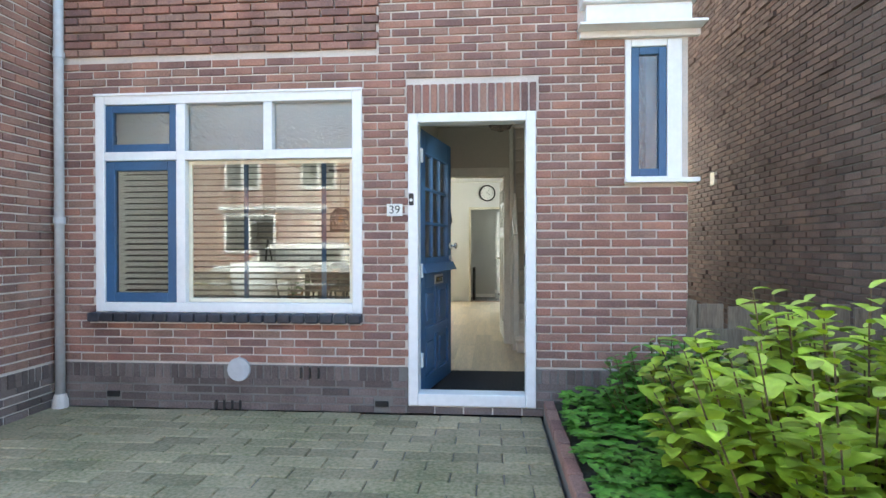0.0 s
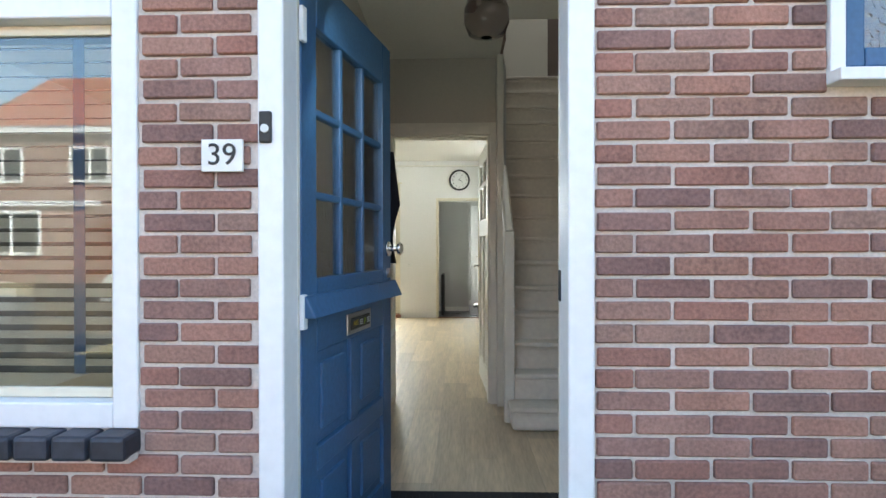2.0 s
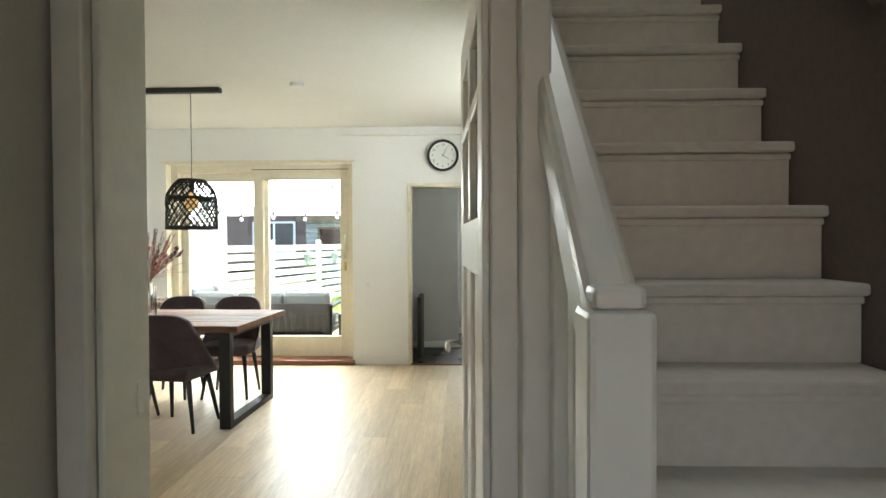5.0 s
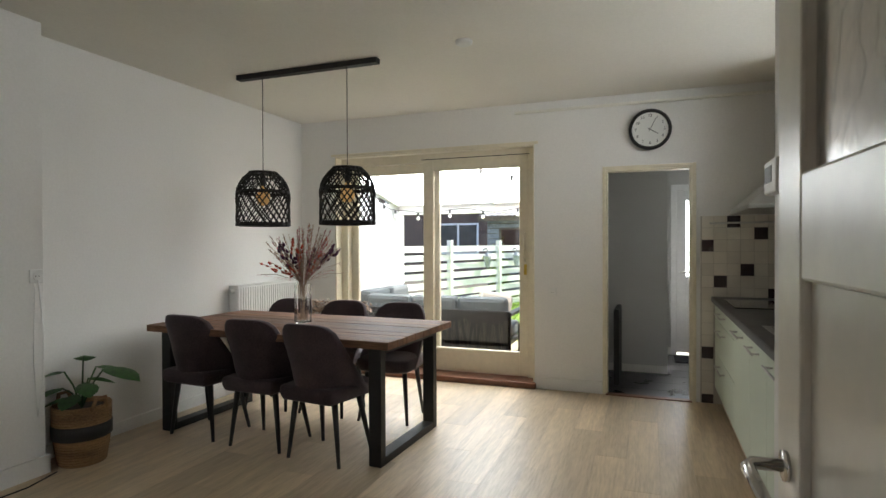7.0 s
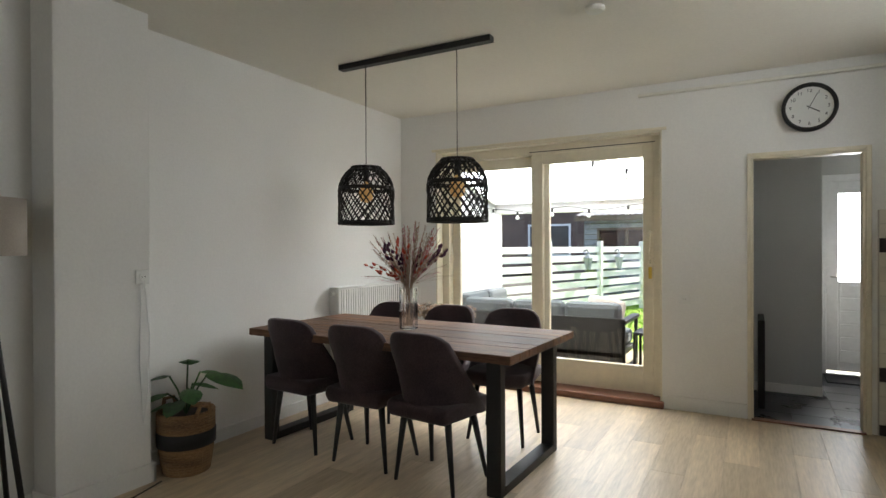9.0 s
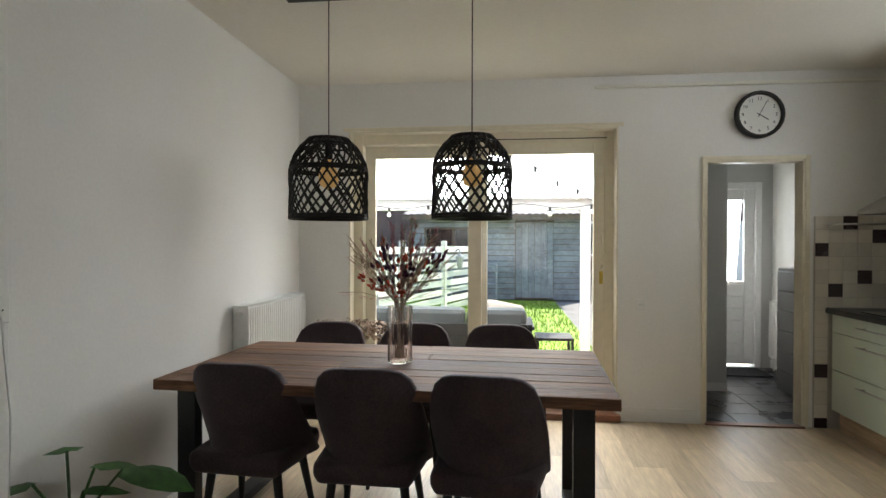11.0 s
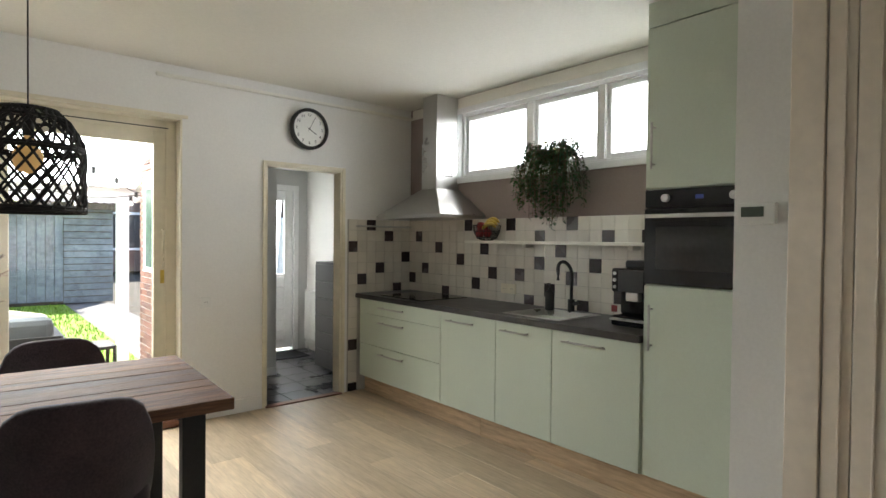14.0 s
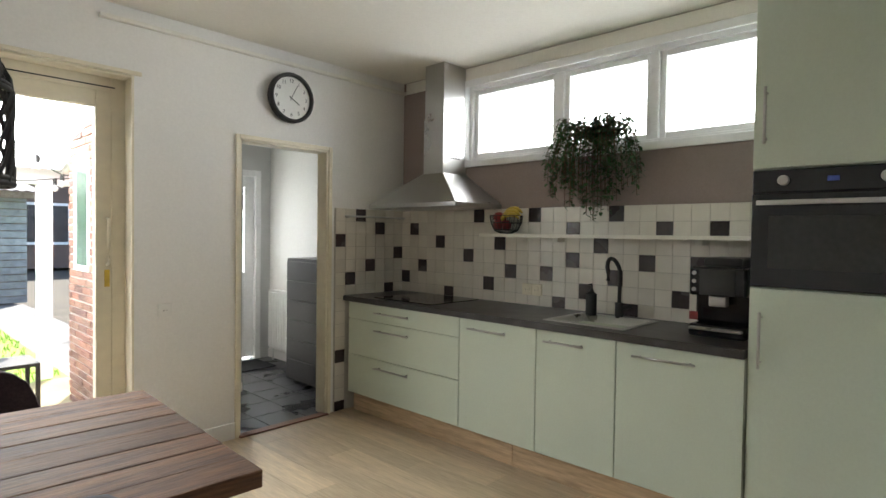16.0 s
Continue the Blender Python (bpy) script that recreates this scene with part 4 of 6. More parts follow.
# ---- sliding garden door ----
def sliding_door():
    f = structure(boxes("door_garden", CREAM, [((-3.05, 8.0, 0.06), (-2.96, 8.12, 2.27)), ((-1.005, 8.0, 0.06), (-0.917, 8.12, 2.27)), ((-2.96, 8.0, 2.18), (-1.005, 8.12, 2.27)), ((-2.96, 8.08, 0.06), (-1.005, 8.12, 0.10))], bevel=0.006), "cream painted wooden sliding garden door")
    boxes("fixed_sash", CREAM, [((-2.955, 8.07, 0.10), (-2.87, 8.118, 2.178)), ((-2.02, 8.07, 0.10), (-1.93, 8.118, 2.178)), ((-2.87, 8.07, 2.08), (-2.02, 8.118, 2.178)), ((-2.87, 8.07, 0.10), (-2.02, 8.118, 0.29))], f, 0.006)
    glazing("pane", (-2.87, 8.09, 0.29), (-2.02, 8.096, 2.08), GLASS, f)
    boxes("sliding_sash", CREAM, [((-2.085, 8.005, 0.07), (-1.975, 8.062, 2.20)), ((-1.085, 8.005, 0.07), (-0.98, 8.062, 2.20)), ((-1.975, 8.005, 2.09), (-1.085, 8.062, 2.20)), ((-1.975, 8.005, 0.07), (-1.085, 8.062, 0.30))], f, 0.006)
    glazing("pane", (-1.975, 8.03, 0.30), (-1.085, 8.036, 2.09), GLASS, f)
    boxes("track_slot", BLACK, [((-2.1, 7.998, 2.205), (-0.985, 8.004, 2.212))], f, 0)
    tube("handle", CREAM, [(-1.025, 8.0, 1.18), (-1.025, 7.965, 1.19), (-1.03, 7.96, 1.3), (-1.025, 7.965, 1.44), (-1.025, 8.0, 1.45)], 0.009, f)
    boxes("lock_plate", BANANA, [((-1.04, 7.999, 1.05), (-1.012, 8.004, 1.15))], f, 0.002)
    structure(boxes("trim_garden_door", CREAM, [((-3.05, 7.885, 0.0), (-3.035, 7.999, 2.276)), ((-0.932, 7.885, 0.0), (-0.917, 7.999, 2.276)), ((-3.035, 7.885, 2.262), (-0.932, 7.999, 2.276)), ((-3.09, 7.872, 2.276), (-0.88, 7.889, 2.30))], bevel=0.004), "cream painted reveal lining")
    structure(boxes("threshold_garden", REDWOOD, [((-3.05, 7.83, 0.0), (-0.90, 8.12, 0.055))], bevel=0.008), "brown varnished hardwood threshold")


sliding_door()


def rear_doorway():
    structure(boxes("trim_rear_door", CREAM, [((-0.302, 7.872, 0), (-0.275, 7.889, 2.03)), ((0.43, 7.872, 0), (0.462, 7.889, 2.03)), ((-0.275, 7.872, 2.0), (0.43, 7.889, 2.03)),
                                           ((-0.275, 7.88, 0), (-0.26, 8.0, 2.0)), ((0.412, 7.88, 0), (0.43, 8.0, 2.0)), ((-0.26, 7.88, 1.985), (0.412, 8.0, 2.0))], bevel=0.004), "cream painted door lining and architrave")
    structure(boxes("threshold_rear", REDWOOD, [((-0.275, 7.85, 0.0), (0.43, 7.92, 0.012))], bevel=0.003), "brown threshold strip")
    d = structure(boxes("door_2", WHITE_OUT, [((0.33, 9.98, 0.0), (0.395, 10.1, 2.05)), ((0.965, 9.98, 0.0), (1.03, 10.1, 2.05)), ((0.395, 9.98, 1.98), (0.965, 10.1, 2.05)),
                                            ((0.395, 10.02, 0.03), (0.50, 10.06, 1.98)), ((0.86, 10.02, 0.03), (0.965, 10.06, 1.98)), ((0.50, 10.02, 1.86), (0.86, 10.06, 1.98)), ((0.50, 10.02, 0.03), (0.86, 10.06, 0.95))], bevel=0.005), "white back door with a tall glass pane")
    glazing("pane", (0.50, 10.035, 0.95), (0.86, 10.041, 1.86), GLASS, d)
    for i in range(6):
        boxes("board", WHITE_OUT, [((0.52, 10.008, 0.12 + i * 0.135), (0.84, 10.02, 0.12 + i * 0.135 + 0.125))], d, 0.004)
    tube("handle", STEEL, [(0.44, 10.02, 1.0), (0.44, 9.97, 1.0), (0.54, 9.965, 1.0)], 0.009, d)


rear_doorway()
m2 = thing("door_mat", 0.66, 9.72, -0.002, "dark grey mat before the back door", "mat")
boxes("pile", MAT_DARK, [((-0.3, -0.2, 0), (0.3, 0.2, 0.012))], m2, 0.004)
bp = thing("folded_board", -0.20, 8.35, -0.002, "black folding step leaning by the door jamb", "step stool")
boxes("panel", BLACK, [((-0.03, -0.12, 0), (0.02, 0.4, 0.72))], bp, 0.01)


def dresser():
    t = thing("drawer_chest", 0.715, 8.32, -0.002, "dark grey chest with six drawers", "chest")
    boxes("body", DRAWERGREY, [((0.012, 0, 0.03), (0.43, 0.62, 1.15))], t, 0.003)
    for i in range(6):
        boxes("drawer", DRAWERGREY, [((0.0, 0.01, 0.05 + i * 0.18), (0.014, 0.61, 0.05 + i * 0.18 + 0.172))], t, 0.004)
        boxes("drawer", DRAWERGREY, [((0.02, 0.62, 0.05 + i * 0.18), (0.36, 0.634, 0.05 + i * 0.18 + 0.172))], t, 0.004)


dresser()
radiator(-0.35, 0.3, 0.14, 0.76, 0.08, "white panel radiator in the utility room", pose(1.05, 9.5, 0, 0, 0, -90))
radiator(-0.5, 0.5, 0.32, 0.98, 0.10, "white ribbed panel radiator below the corner", pose(-3.36, 7.25, 0, 0, 0, 90))


# ---- kitchen ----
FX, TX = 0.60, 0.615   # front planes of the base units and the tall unit


def bar_handle(parent, a, b, axis):
    """A steel bar on two feet; the front faces -x."""
    bm = bmesh.new()
    add_tube(bm, [a, b], 0.006, 8)
    va, vb = Vector(a), Vector(b)
    for f in (0.1, 0.9):
        p = va.lerp(vb, f)
        add_tube(bm, [p, p + Vector((0.035, 0, 0))], 0.005, 8)
    make("handle", bm, STEEL, parent, smooth=True)


def base_unit(y0, y1, doors, label):
    t = thing("kitchen_cabinet", FX, y0, 0, label, "cabinet", "kitchen base units")
    L = y1 - y0
    boxes("body", SAGE, [((0.02, 0.001, 0.15), (0.585, L - 0.001, 0.86))], t, 0)
    for z0, z1 in doors:
        d = boxes("front", SAGE, [((0, 0.0025, z0), (0.019, L - 0.0025, z1))], t, 0.002)
        hl = 0.36 if L > 0.8 else min(0.3, L * 0.5)
        bar_handle(d, (-0.035, L / 2 - hl / 2 + 0.05, z1 - 0.055), (-0.035, L / 2 + hl / 2 + 0.05, z1 - 0.055), "y")
    return t


base_unit(6.69, 7.84, [(0.155, 0.45), (0.455, 0.725), (0.73, 0.855)], "sage green drawer unit with steel bar handles")
base_unit(6.11, 6.69, [(0.155, 0.855)], "sage green base cabinet with steel bar handle")
base_unit(5.63, 6.11, [(0.155, 0.855)], "sage green base cabinet under the sink")
base_unit(5.035, 5.63, [(0.155, 0.855)], "sage green base cabinet beside the tall unit")
pl = thing("kitchen_plinth", 0.655, 4.5, 0, "oak laminate plinth under the kitchen units", "plinth")
boxes("board", PLINTHWOOD, [((0, 0.03, 0), (0.016, 1.80, 0.148))], pl, 0.001)
boxes("board", PLINTHWOOD, [((0.003, 1.806, 0), (0.019, 3.34, 0.148))], pl, 0.001)
wt = thing("worktop", 0.58, 5.035, 0.86, "dark speckled laminate kitchen worktop", "worktop")
wt_parts = [((0, 0, 0), (0.10, 2.85, 0.04)), ((0.50, 0, 0), (0.624, 2.85, 0.04)), ((0.10, 0, 0), (0.50, 0.60, 0.04)), ((0.10, 1.05, 0), (0.50, 2.85, 0.04))]
boxes("slab", COUNTER, wt_parts, wt, 0.0)
boxes("edge", COUNTER, [((-0.004, 0, 0.0), (0.0, 2.85, 0.036))], wt, 0.001)


def sink():
    t = thing("kitchen_sink", 0.88, 5.86, 0.902, "stainless steel inset sink", "sink")
    boxes("rim", STEEL, [((-0.22, -0.245, 0), (-0.185, 0.245, 0.005)), ((0.185, -0.245, 0), (0.22, 0.245, 0.005)), ((-0.185, -0.245, 0), (0.185, -0.21, 0.005)), ((-0.185, 0.21, 0), (0.185, 0.245, 0.005))], t, 0.002)
    boxes("bowl", STEEL, [((-0.19, -0.215, -0.16), (0.19, 0.215, -0.155)), ((-0.19, -0.215, -0.155), (-0.185, 0.215, 0)), ((0.185, -0.215, -0.155), (0.19, 0.215, 0)), ((-0.185, -0.215, -0.155), (0.185, -0.21, 0)), ((-0.185, 0.21, -0.155), (0.185, 0.215, 0))], t, 0)
    t2 = thing("kitchen_tap", 1.085, 5.85, 0.90, "matt black swan neck kitchen tap", "tap")
    pts = [(0, 0, 0), (0, 0, 0.28)] + [(-0.075 + 0.075 * math.cos(a), 0.02 * math.sin(a), 0.28 + 0.075 * math.sin(a)) for a in [i * math.pi / 8 for i in range(1, 9)]] + [(-0.15, 0, 0.23)]
    tube("spout", BLACK, pts, 0.012, t2, 12)
    bm = bmesh.new()
    cyl(bm, (0, 0, 0), (0, 0, 0.09), 0.024)
    cyl(bm, (0, -0.02, 0.06), (0, -0.07, 0.075), 0.014)
    make("body", bm, BLACK, t2)
    t3 = thing("soap_dispenser", 1.06, 6.02, 0.90, "matt black soap pump bottle", "soap dispenser")
    bm = bmesh.new()
    add_lathe(bm, [(0.03, 0), (0.033, 0.005), (0.033, 0.13), (0.015, 0.145), (0.012, 0.16), (0.004, 0.165)], 18, close=True)
    add_tube(bm, [(0, 0, 0.16), (0, 0, 0.19), (-0.05, 0, 0.188)], 0.006, 8)
    make("bottle", bm, BLACK, t3, smooth=False)


sink()
hob = thing("hob", 0.90, 7.28, 0.901, "black glass induction hob", "hob")
boxes("glass", BLACKGLOSS, [((-0.26, -0.30, 0), (0.24, 0.30, 0.006))], hob, 0.002)


def tall_unit():
    t = thing("tall_cabinet", TX, 4.50, 0, "sage green tall cupboard with built-in oven", "cabinet")
    L = 0.532
    boxes("body", SAGE, [((0.02, 0.001, 0.15), (0.585, L, 1.175)), ((0.02, 0.001, 1.675), (0.585, L, 2.657)), ((0.30, 0.001, 1.175), (0.585, L, 1.675))], t, 0)
    lo = boxes("door", SAGE, [((0, 0.002, 0.155), (0.019, L - 0.002, 1.17))], t, 0.002)
    up = boxes("door", SAGE, [((0, 0.002, 1.68), (0.019, L - 0.002, 2.52))], t, 0.002)
    boxes("filler", SAGE, [((0, 0.002, 2.525), (0.019, L - 0.002, 2.655))], t, 0.002)
    bar_handle(lo, (-0.035, L - 0.05, 0.83), (-0.035, L - 0.05, 1.07), "z")
    bar_handle(up, (-0.035, L - 0.05, 1.78), (-0.035, L - 0.05, 2.02), "z")
    o = thing("oven", TX, 4.50, 1.178, "black built-in oven with glass door", "oven")
    boxes("body", BLACK, [((0.012, 0.004, 0), (0.29, L - 0.004, 0.494))], o, 0.002)
    boxes("control_panel", BLACKGLOSS, [((-0.006, 0.004, 0.40), (0.012, L - 0.004, 0.492))], o, 0.003)
    boxes("door", BLACKGLOSS, [((-0.012, 0.004, 0.0), (0.012, L - 0.004, 0.394))], o, 0.004)
    boxes("window", material("oven_glass", (0.03, 0.03, 0.028), 0.06, bump=0), [((-0.0135, 0.07, 0.08), (-0.0122, L - 0.07, 0.30))], o, 0)
    bm = bmesh.new()
    add_box(bm, (-0.05, 0.03, 0.345), (-0.036, L - 0.03, 0.365))
    for y in (0.05, L - 0.07):
        add_box(bm, (-0.036, y, 0.348), (-0.012, y + 0.02, 0.362))
    make("handle", bm, STEEL, o, 0.002)
    for y in (0.07, 0.41):
        bm = bmesh.new()
        cyl(bm, (-0.03, y, 0.447), (-0.006, y, 0.447), 0.021, 20)
        make("knob", bm, STEEL, o, 0.003)
    boxes("display", LED, [((-0.0068, 0.22, 0.438), (-0.0062, 0.26, 0.458))], o, 0)


tall_unit()


def hood():
    t = thing("cooker_hood", 0.0, 0.0, 0.0, "stainless steel chimney cooker hood on the wall", "cooker hood")
    bm = bmesh.new()
    b = [(0.70, 6.83), (1.203, 6.83), (1.203, 7.73), (0.70, 7.73)]
    c = [(0.943, 7.175), (1.203, 7.175), (1.203, 7.39), (0.943, 7.39)]
    lv = [(b, 1.575), (b, 1.605), (c, 1.84)]
    rings = [[bm.verts.new((x, y, z)) for x, y in q] for q, z in lv]
    for r0, r1 in zip(rings, rings[1:]):
        for i in range(4):
            bm.faces.new((r0[i], r0[(i + 1) % 4], r1[(i + 1) % 4], r1[i]))
    bm.faces.new(rings[0][::-1]), bm.faces.new(rings[-1])
    make("canopy", bm, STEEL, t, 0.003)
    boxes("chimney", STEEL, [((0.948, 7.18, 1.84), (1.203, 7.385, 2.25)), ((0.953, 7.185, 2.25), (1.203, 7.38, 2.655))], t, 0.002)
    boxes("vent_slot", BLACK, [((1.02 + 0.03 * (i % 4), 7.1785, 1.95 + 0.02 * (i // 4)), (1.04 + 0.03 * (i % 4), 7.1799, 1.96 + 0.02 * (i // 4))) for i in range(16)], t, 0)


hood()


def kitchen_window():
    y0, y1, z0, z1, x0, x1 = 5.0, 7.2, 1.93, 2.54, 1.25, 1.33
    def fr(ya, yb, za, zb, w, xa, xb):
        return [((xa, ya, za), (xb, ya + w, zb)), ((xa, yb - w, za), (xb, yb, zb)), ((xa, ya + w, za), (xb, yb - w, za + w)), ((xa, ya + w, zb - w), (xb, yb - w, zb))]
    w = structure(boxes("window_3", WHITE_OUT, fr(y0, y1, z0, z1, 0.045, x0, x1) + [((x0, 6.36, z0 + 0.045), (x1, 6.42, z1 - 0.045)), ((x0, 5.71, z0 + 0.045), (x1, 5.76, z1 - 0.045))], bevel=0.005), "high white framed kitchen window of three panes")
    for ya, yb in ((6.42, 7.155), (5.76, 6.36), (5.045, 5.71)):
        boxes("sash", WHITE_OUT, fr(ya, yb, z0 + 0.046, z1 - 0.046, 0.035, 1.275, 1.32), w, 0.004)
        glazing("pane", (1.295, ya + 0.03, z0 + 0.07), (1.30, yb - 0.03, z1 - 0.07), GLASS, w)
    structure(boxes("trim_kitchen_window", WHITE_OUT, fr(y0 - 0.02, y1 + 0.03, z0 - 0.03, z1 + 0.02, 0.05, 1.185, 1.204), bevel=0.004), "white window architrave")
    structure(boxes("sill_kitchen_window", WHITE_OUT, [((1.195, 5.03, 1.93), (1.25, 7.17, 1.945)), ((1.204, 7.185, 1.945), (1.25, 7.2, 2.53)), ((1.204, 5.03, 2.525), (1.25, 7.185, 2.54))], bevel=0.003), "white window reveal")


kitchen_window()


def shelf_and_bowl():
    t = thing("wall_shelf", 1.0, 5.04, 1.372, "long thin white wall shelf", "shelf")
    boxes("board", WHITE_IN, [((0.0, 0, 0), (0.196, 1.83, 0.022))], t, 0.002)
    for y in (0.35, 1.25):
        boxes("bracket", WHITE_IN, [((0.10, y, -0.03), (0.19, y + 0.04, 0))], t, 0.004)
    b = thing("fruit_bowl", 1.09, 6.70, 1.394, "dark wire fruit bowl holding apples and bananas", "bowl")
    bm = bmesh.new()
    for k in range(22):
        a = 6.283 * k / 22
        add_tube(bm, [(math.cos(a) * r, math.sin(a) * r, z) for r, z in ((0.04, 0.004), (0.08, 0.02), (0.105, 0.07), (0.115, 0.125))], 0.0022, 5)
    for r, z in ((0.04, 0.004), (0.085, 0.027), (0.107, 0.075), (0.115, 0.125)):
        add_tube(bm, [(math.cos(a) * r, math.sin(a) * r, z) for a in [6.283 * i / 24 for i in range(25)]], 0.003, 5)
    make("bowl", bm, BLACK, b)
    for i, (x, y, z) in enumerate(((0.04, 0.03, 0.06), (-0.04, 0.04, 0.06), (-0.01, 0.06, 0.115), (0.03, 0.065, 0.11))):
        f = thing("apple", 1.09 + x, 6.70 + y, 1.394 + z, "red apple in the fruit bowl", "fruit", "apples in the bowl")
        bm = bmesh.new()
        add_lathe(bm, [(0.004, 0.028), (0.02, 0.036), (0.036, 0.015), (0.037, -0.005), (0.024, -0.033), (0.005, -0.03)], 16, close=True)
        make("flesh", bm, FRUITRED, f, smooth=True)
    for i in range(3):
        f = thing("banana", 1.07 + 0.02 * i, 6.65, 1.394 + 0.075 + 0.02 * i, "ripe yellow banana in the fruit bowl", "fruit", "bananas in the bowl")
        bm = bmesh.new()
        add_tube(bm, [(0, 0.05 * math.cos(a) * 1.6, 0.06 * math.sin(a)) for a in [0.2 + j * 0.35 for j in range(8)]], [0.005, 0.014, 0.017, 0.018, 0.018, 0.017, 0.012, 0.005], 8)
        make("peel", bm, BANANA, f, smooth=True)


shelf_and_bowl()


def trailing_plant():
    rnd = random.Random(21)
    t = thing("trailing_plant", 1.12, 6.03, 1.945, "dark green trailing houseplant on the window sill", "plant")
    bm = bmesh.new()
    add_lathe(bm, [(0.05, 0.0), (0.06, 0.08), (0.055, 0.08), (0.04, 0.01)], 16, centre=(0.06, 0, 0))
    make("pot", bm, BLACK, t, smooth=True)
    bs, bl = bmesh.new(), bmesh.new()
    for i in range(120):
        y = rnd.uniform(-0.30, 0.30)
        drop = rnd.uniform(0.1, 0.42) * (1 - 0.5 * abs(y) / 0.3) + 0.08
        out = rnd.uniform(0.02, 0.16)
        pts = [(0.03, y * 0.3, 0.06), (-out * 0.6, y * 0.8, 0.06 + rnd.uniform(0.0, 0.14)), (-out, y, -0.05), (-out * 0.9, y * 1.05, -drop)]
        add_tube(bs, pts, 0.0018, 4)
        for k in range(26):
            f = k / 25 * 2.999
            j = int(f)
            p = Vector(pts[j]).lerp(Vector(pts[j + 1]), f - j)
            a = rnd.random() * 6.28
            s = rnd.uniform(0.02, 0.036)
            add_leaf(bl, p, (math.cos(a) - 0.4, math.sin(a), rnd.uniform(-0.6, 0.5)), s, s * 0.75, 0.3, 0.2)
    make("stem", bs, STEM, t)
    make("leaf", bl, LEAF_DARK, t, smooth=True)


trailing_plant()


def coffee_machine():
    t = thing("coffee_machine", 0.80, 5.09, 0.901, "black espresso coffee machine on the worktop", "coffee machine")
    boxes("body", BLACKGLOSS, [((0.10, 0.0, 0.06), (0.36, 0.26, 0.34)), ((0.0, 0.0, 0.20), (0.10, 0.26, 0.34)), ((0.0, 0.0, 0.0), (0.36, 0.26, 0.06))], t, 0.012)
    boxes("spout", STEEL, [((0.01, 0.09, 0.15), (0.06, 0.17, 0.20))], t, 0.006)
    boxes("tray", STEEL, [((-0.03, 0.01, 0.035), (0.10, 0.25, 0.048))], t, 0.004)
    boxes("panel", BLACK, [((-0.004, 0.05, 0.205), (0.0, 0.21, 0.33))], t, 0.002)
    boxes("lid", BLACK, [((0.08, 0.04, 0.34), (0.34, 0.22, 0.385))], t, 0.012)
    for z in (0.23, 0.27, 0.31):
        bm = bmesh.new()
        cyl(bm, (-0.008, 0.235, z), (0.0, 0.235, z), 0.010, 12)
        make("button", bm, STEEL, t)
    boxes("sticker", FRUITRED, [((-0.0015, 0.215, 0.08), (0.0, 0.255, 0.12))], t, 0)


coffee_machine()
rail = thing("utensil_rail", 0.0, 0.0, 0.0, "short steel utensil rail on the tiles", "rail")
tube("bar", STEEL, [(0.56, 7.84, 1.515), (1.18, 7.84, 1.515)], 0.008, rail)
tube("holder", STEEL, [(0.60, 7.884, 1.515), (0.60, 7.84, 1.515)], 0.012, rail)
tube("holder", STEEL, [(1.14, 7.884, 1.515), (1.14, 7.84, 1.515)], 0.012, rail)
so1 = switch(1.192, 6.58, 1.01, -90, "cream double socket on the kitchen tiles", CREAM)
so2 = switch(1.192, 6.50, 1.01, -90, "cream double socket on the kitchen tiles", CREAM)
th = thing("thermostat", 0.424, 4.40, 1.525, "white wall thermostat with a small grey display", "thermostat", rz=-90)
boxes("case", WHITEPLASTIC, [((-0.075, -0.03, -0.045), (0.075, 0, 0.045))], th, 0.006)
boxes("display", LCD, [((-0.06, -0.0315, -0.015), (0.03, -0.03, 0.028))], th, 0.001)
structure(boxes("trim_stair_cupboard", BEIGE, [((0.395, 4.16, 0), (0.4245, 4.28, 2.655)), ((0.405, 4.06, 0), (0.4245, 4.155, 2.655)), ((0.39, 4.09, 0), (0.405, 4.10, 2.655)), ((0.40, 3.72, 0), (0.4245, 4.055, 2.655)), ((0.39, 3.98, 0), (0.40, 3.99, 2.655))], bevel=0.004), "cream painted cupboard door and architrave")

# ---- dining ----
def dining_table():
    t = thing("dining_table", -2.311, 6.175, 0, "reclaimed dark wood dining table on black steel frames", "table", rz=-2.5)
    rnd = random.Random(3)
    y = -0.49
    for i in range(8):
        w = 0.98 / 8
        splits = [-0.975, rnd.uniform(-0.5, 0.5), 1.0] if i % 2 else [-0.975, 1.0]
        for a, b in zip(splits, splits[1:]):
            boxes("plank", TABLEWOOD, [((a + 0.001, y + 0.0008, 0.728 + rnd.uniform(-0.001, 0.001)), (b - 0.001, y + w - 0.0008, 0.775 + rnd.uniform(-0.002, 0.001)))], t, 0.004)
        y += w
    for x in (-0.905, 0.825):
        boxes("leg_frame", BLACK, [((x, -0.42, 0), (x + 0.085, -0.36, 0.727)), ((x, 0.36, 0), (x + 0.085, 0.42, 0.727)), ((x, -0.36, 0), (x + 0.085, 0.36, 0.05)), ((x, -0.36, 0.68), (x + 0.085, 0.36, 0.727))], t, 0.003)
    return t


dining_table()


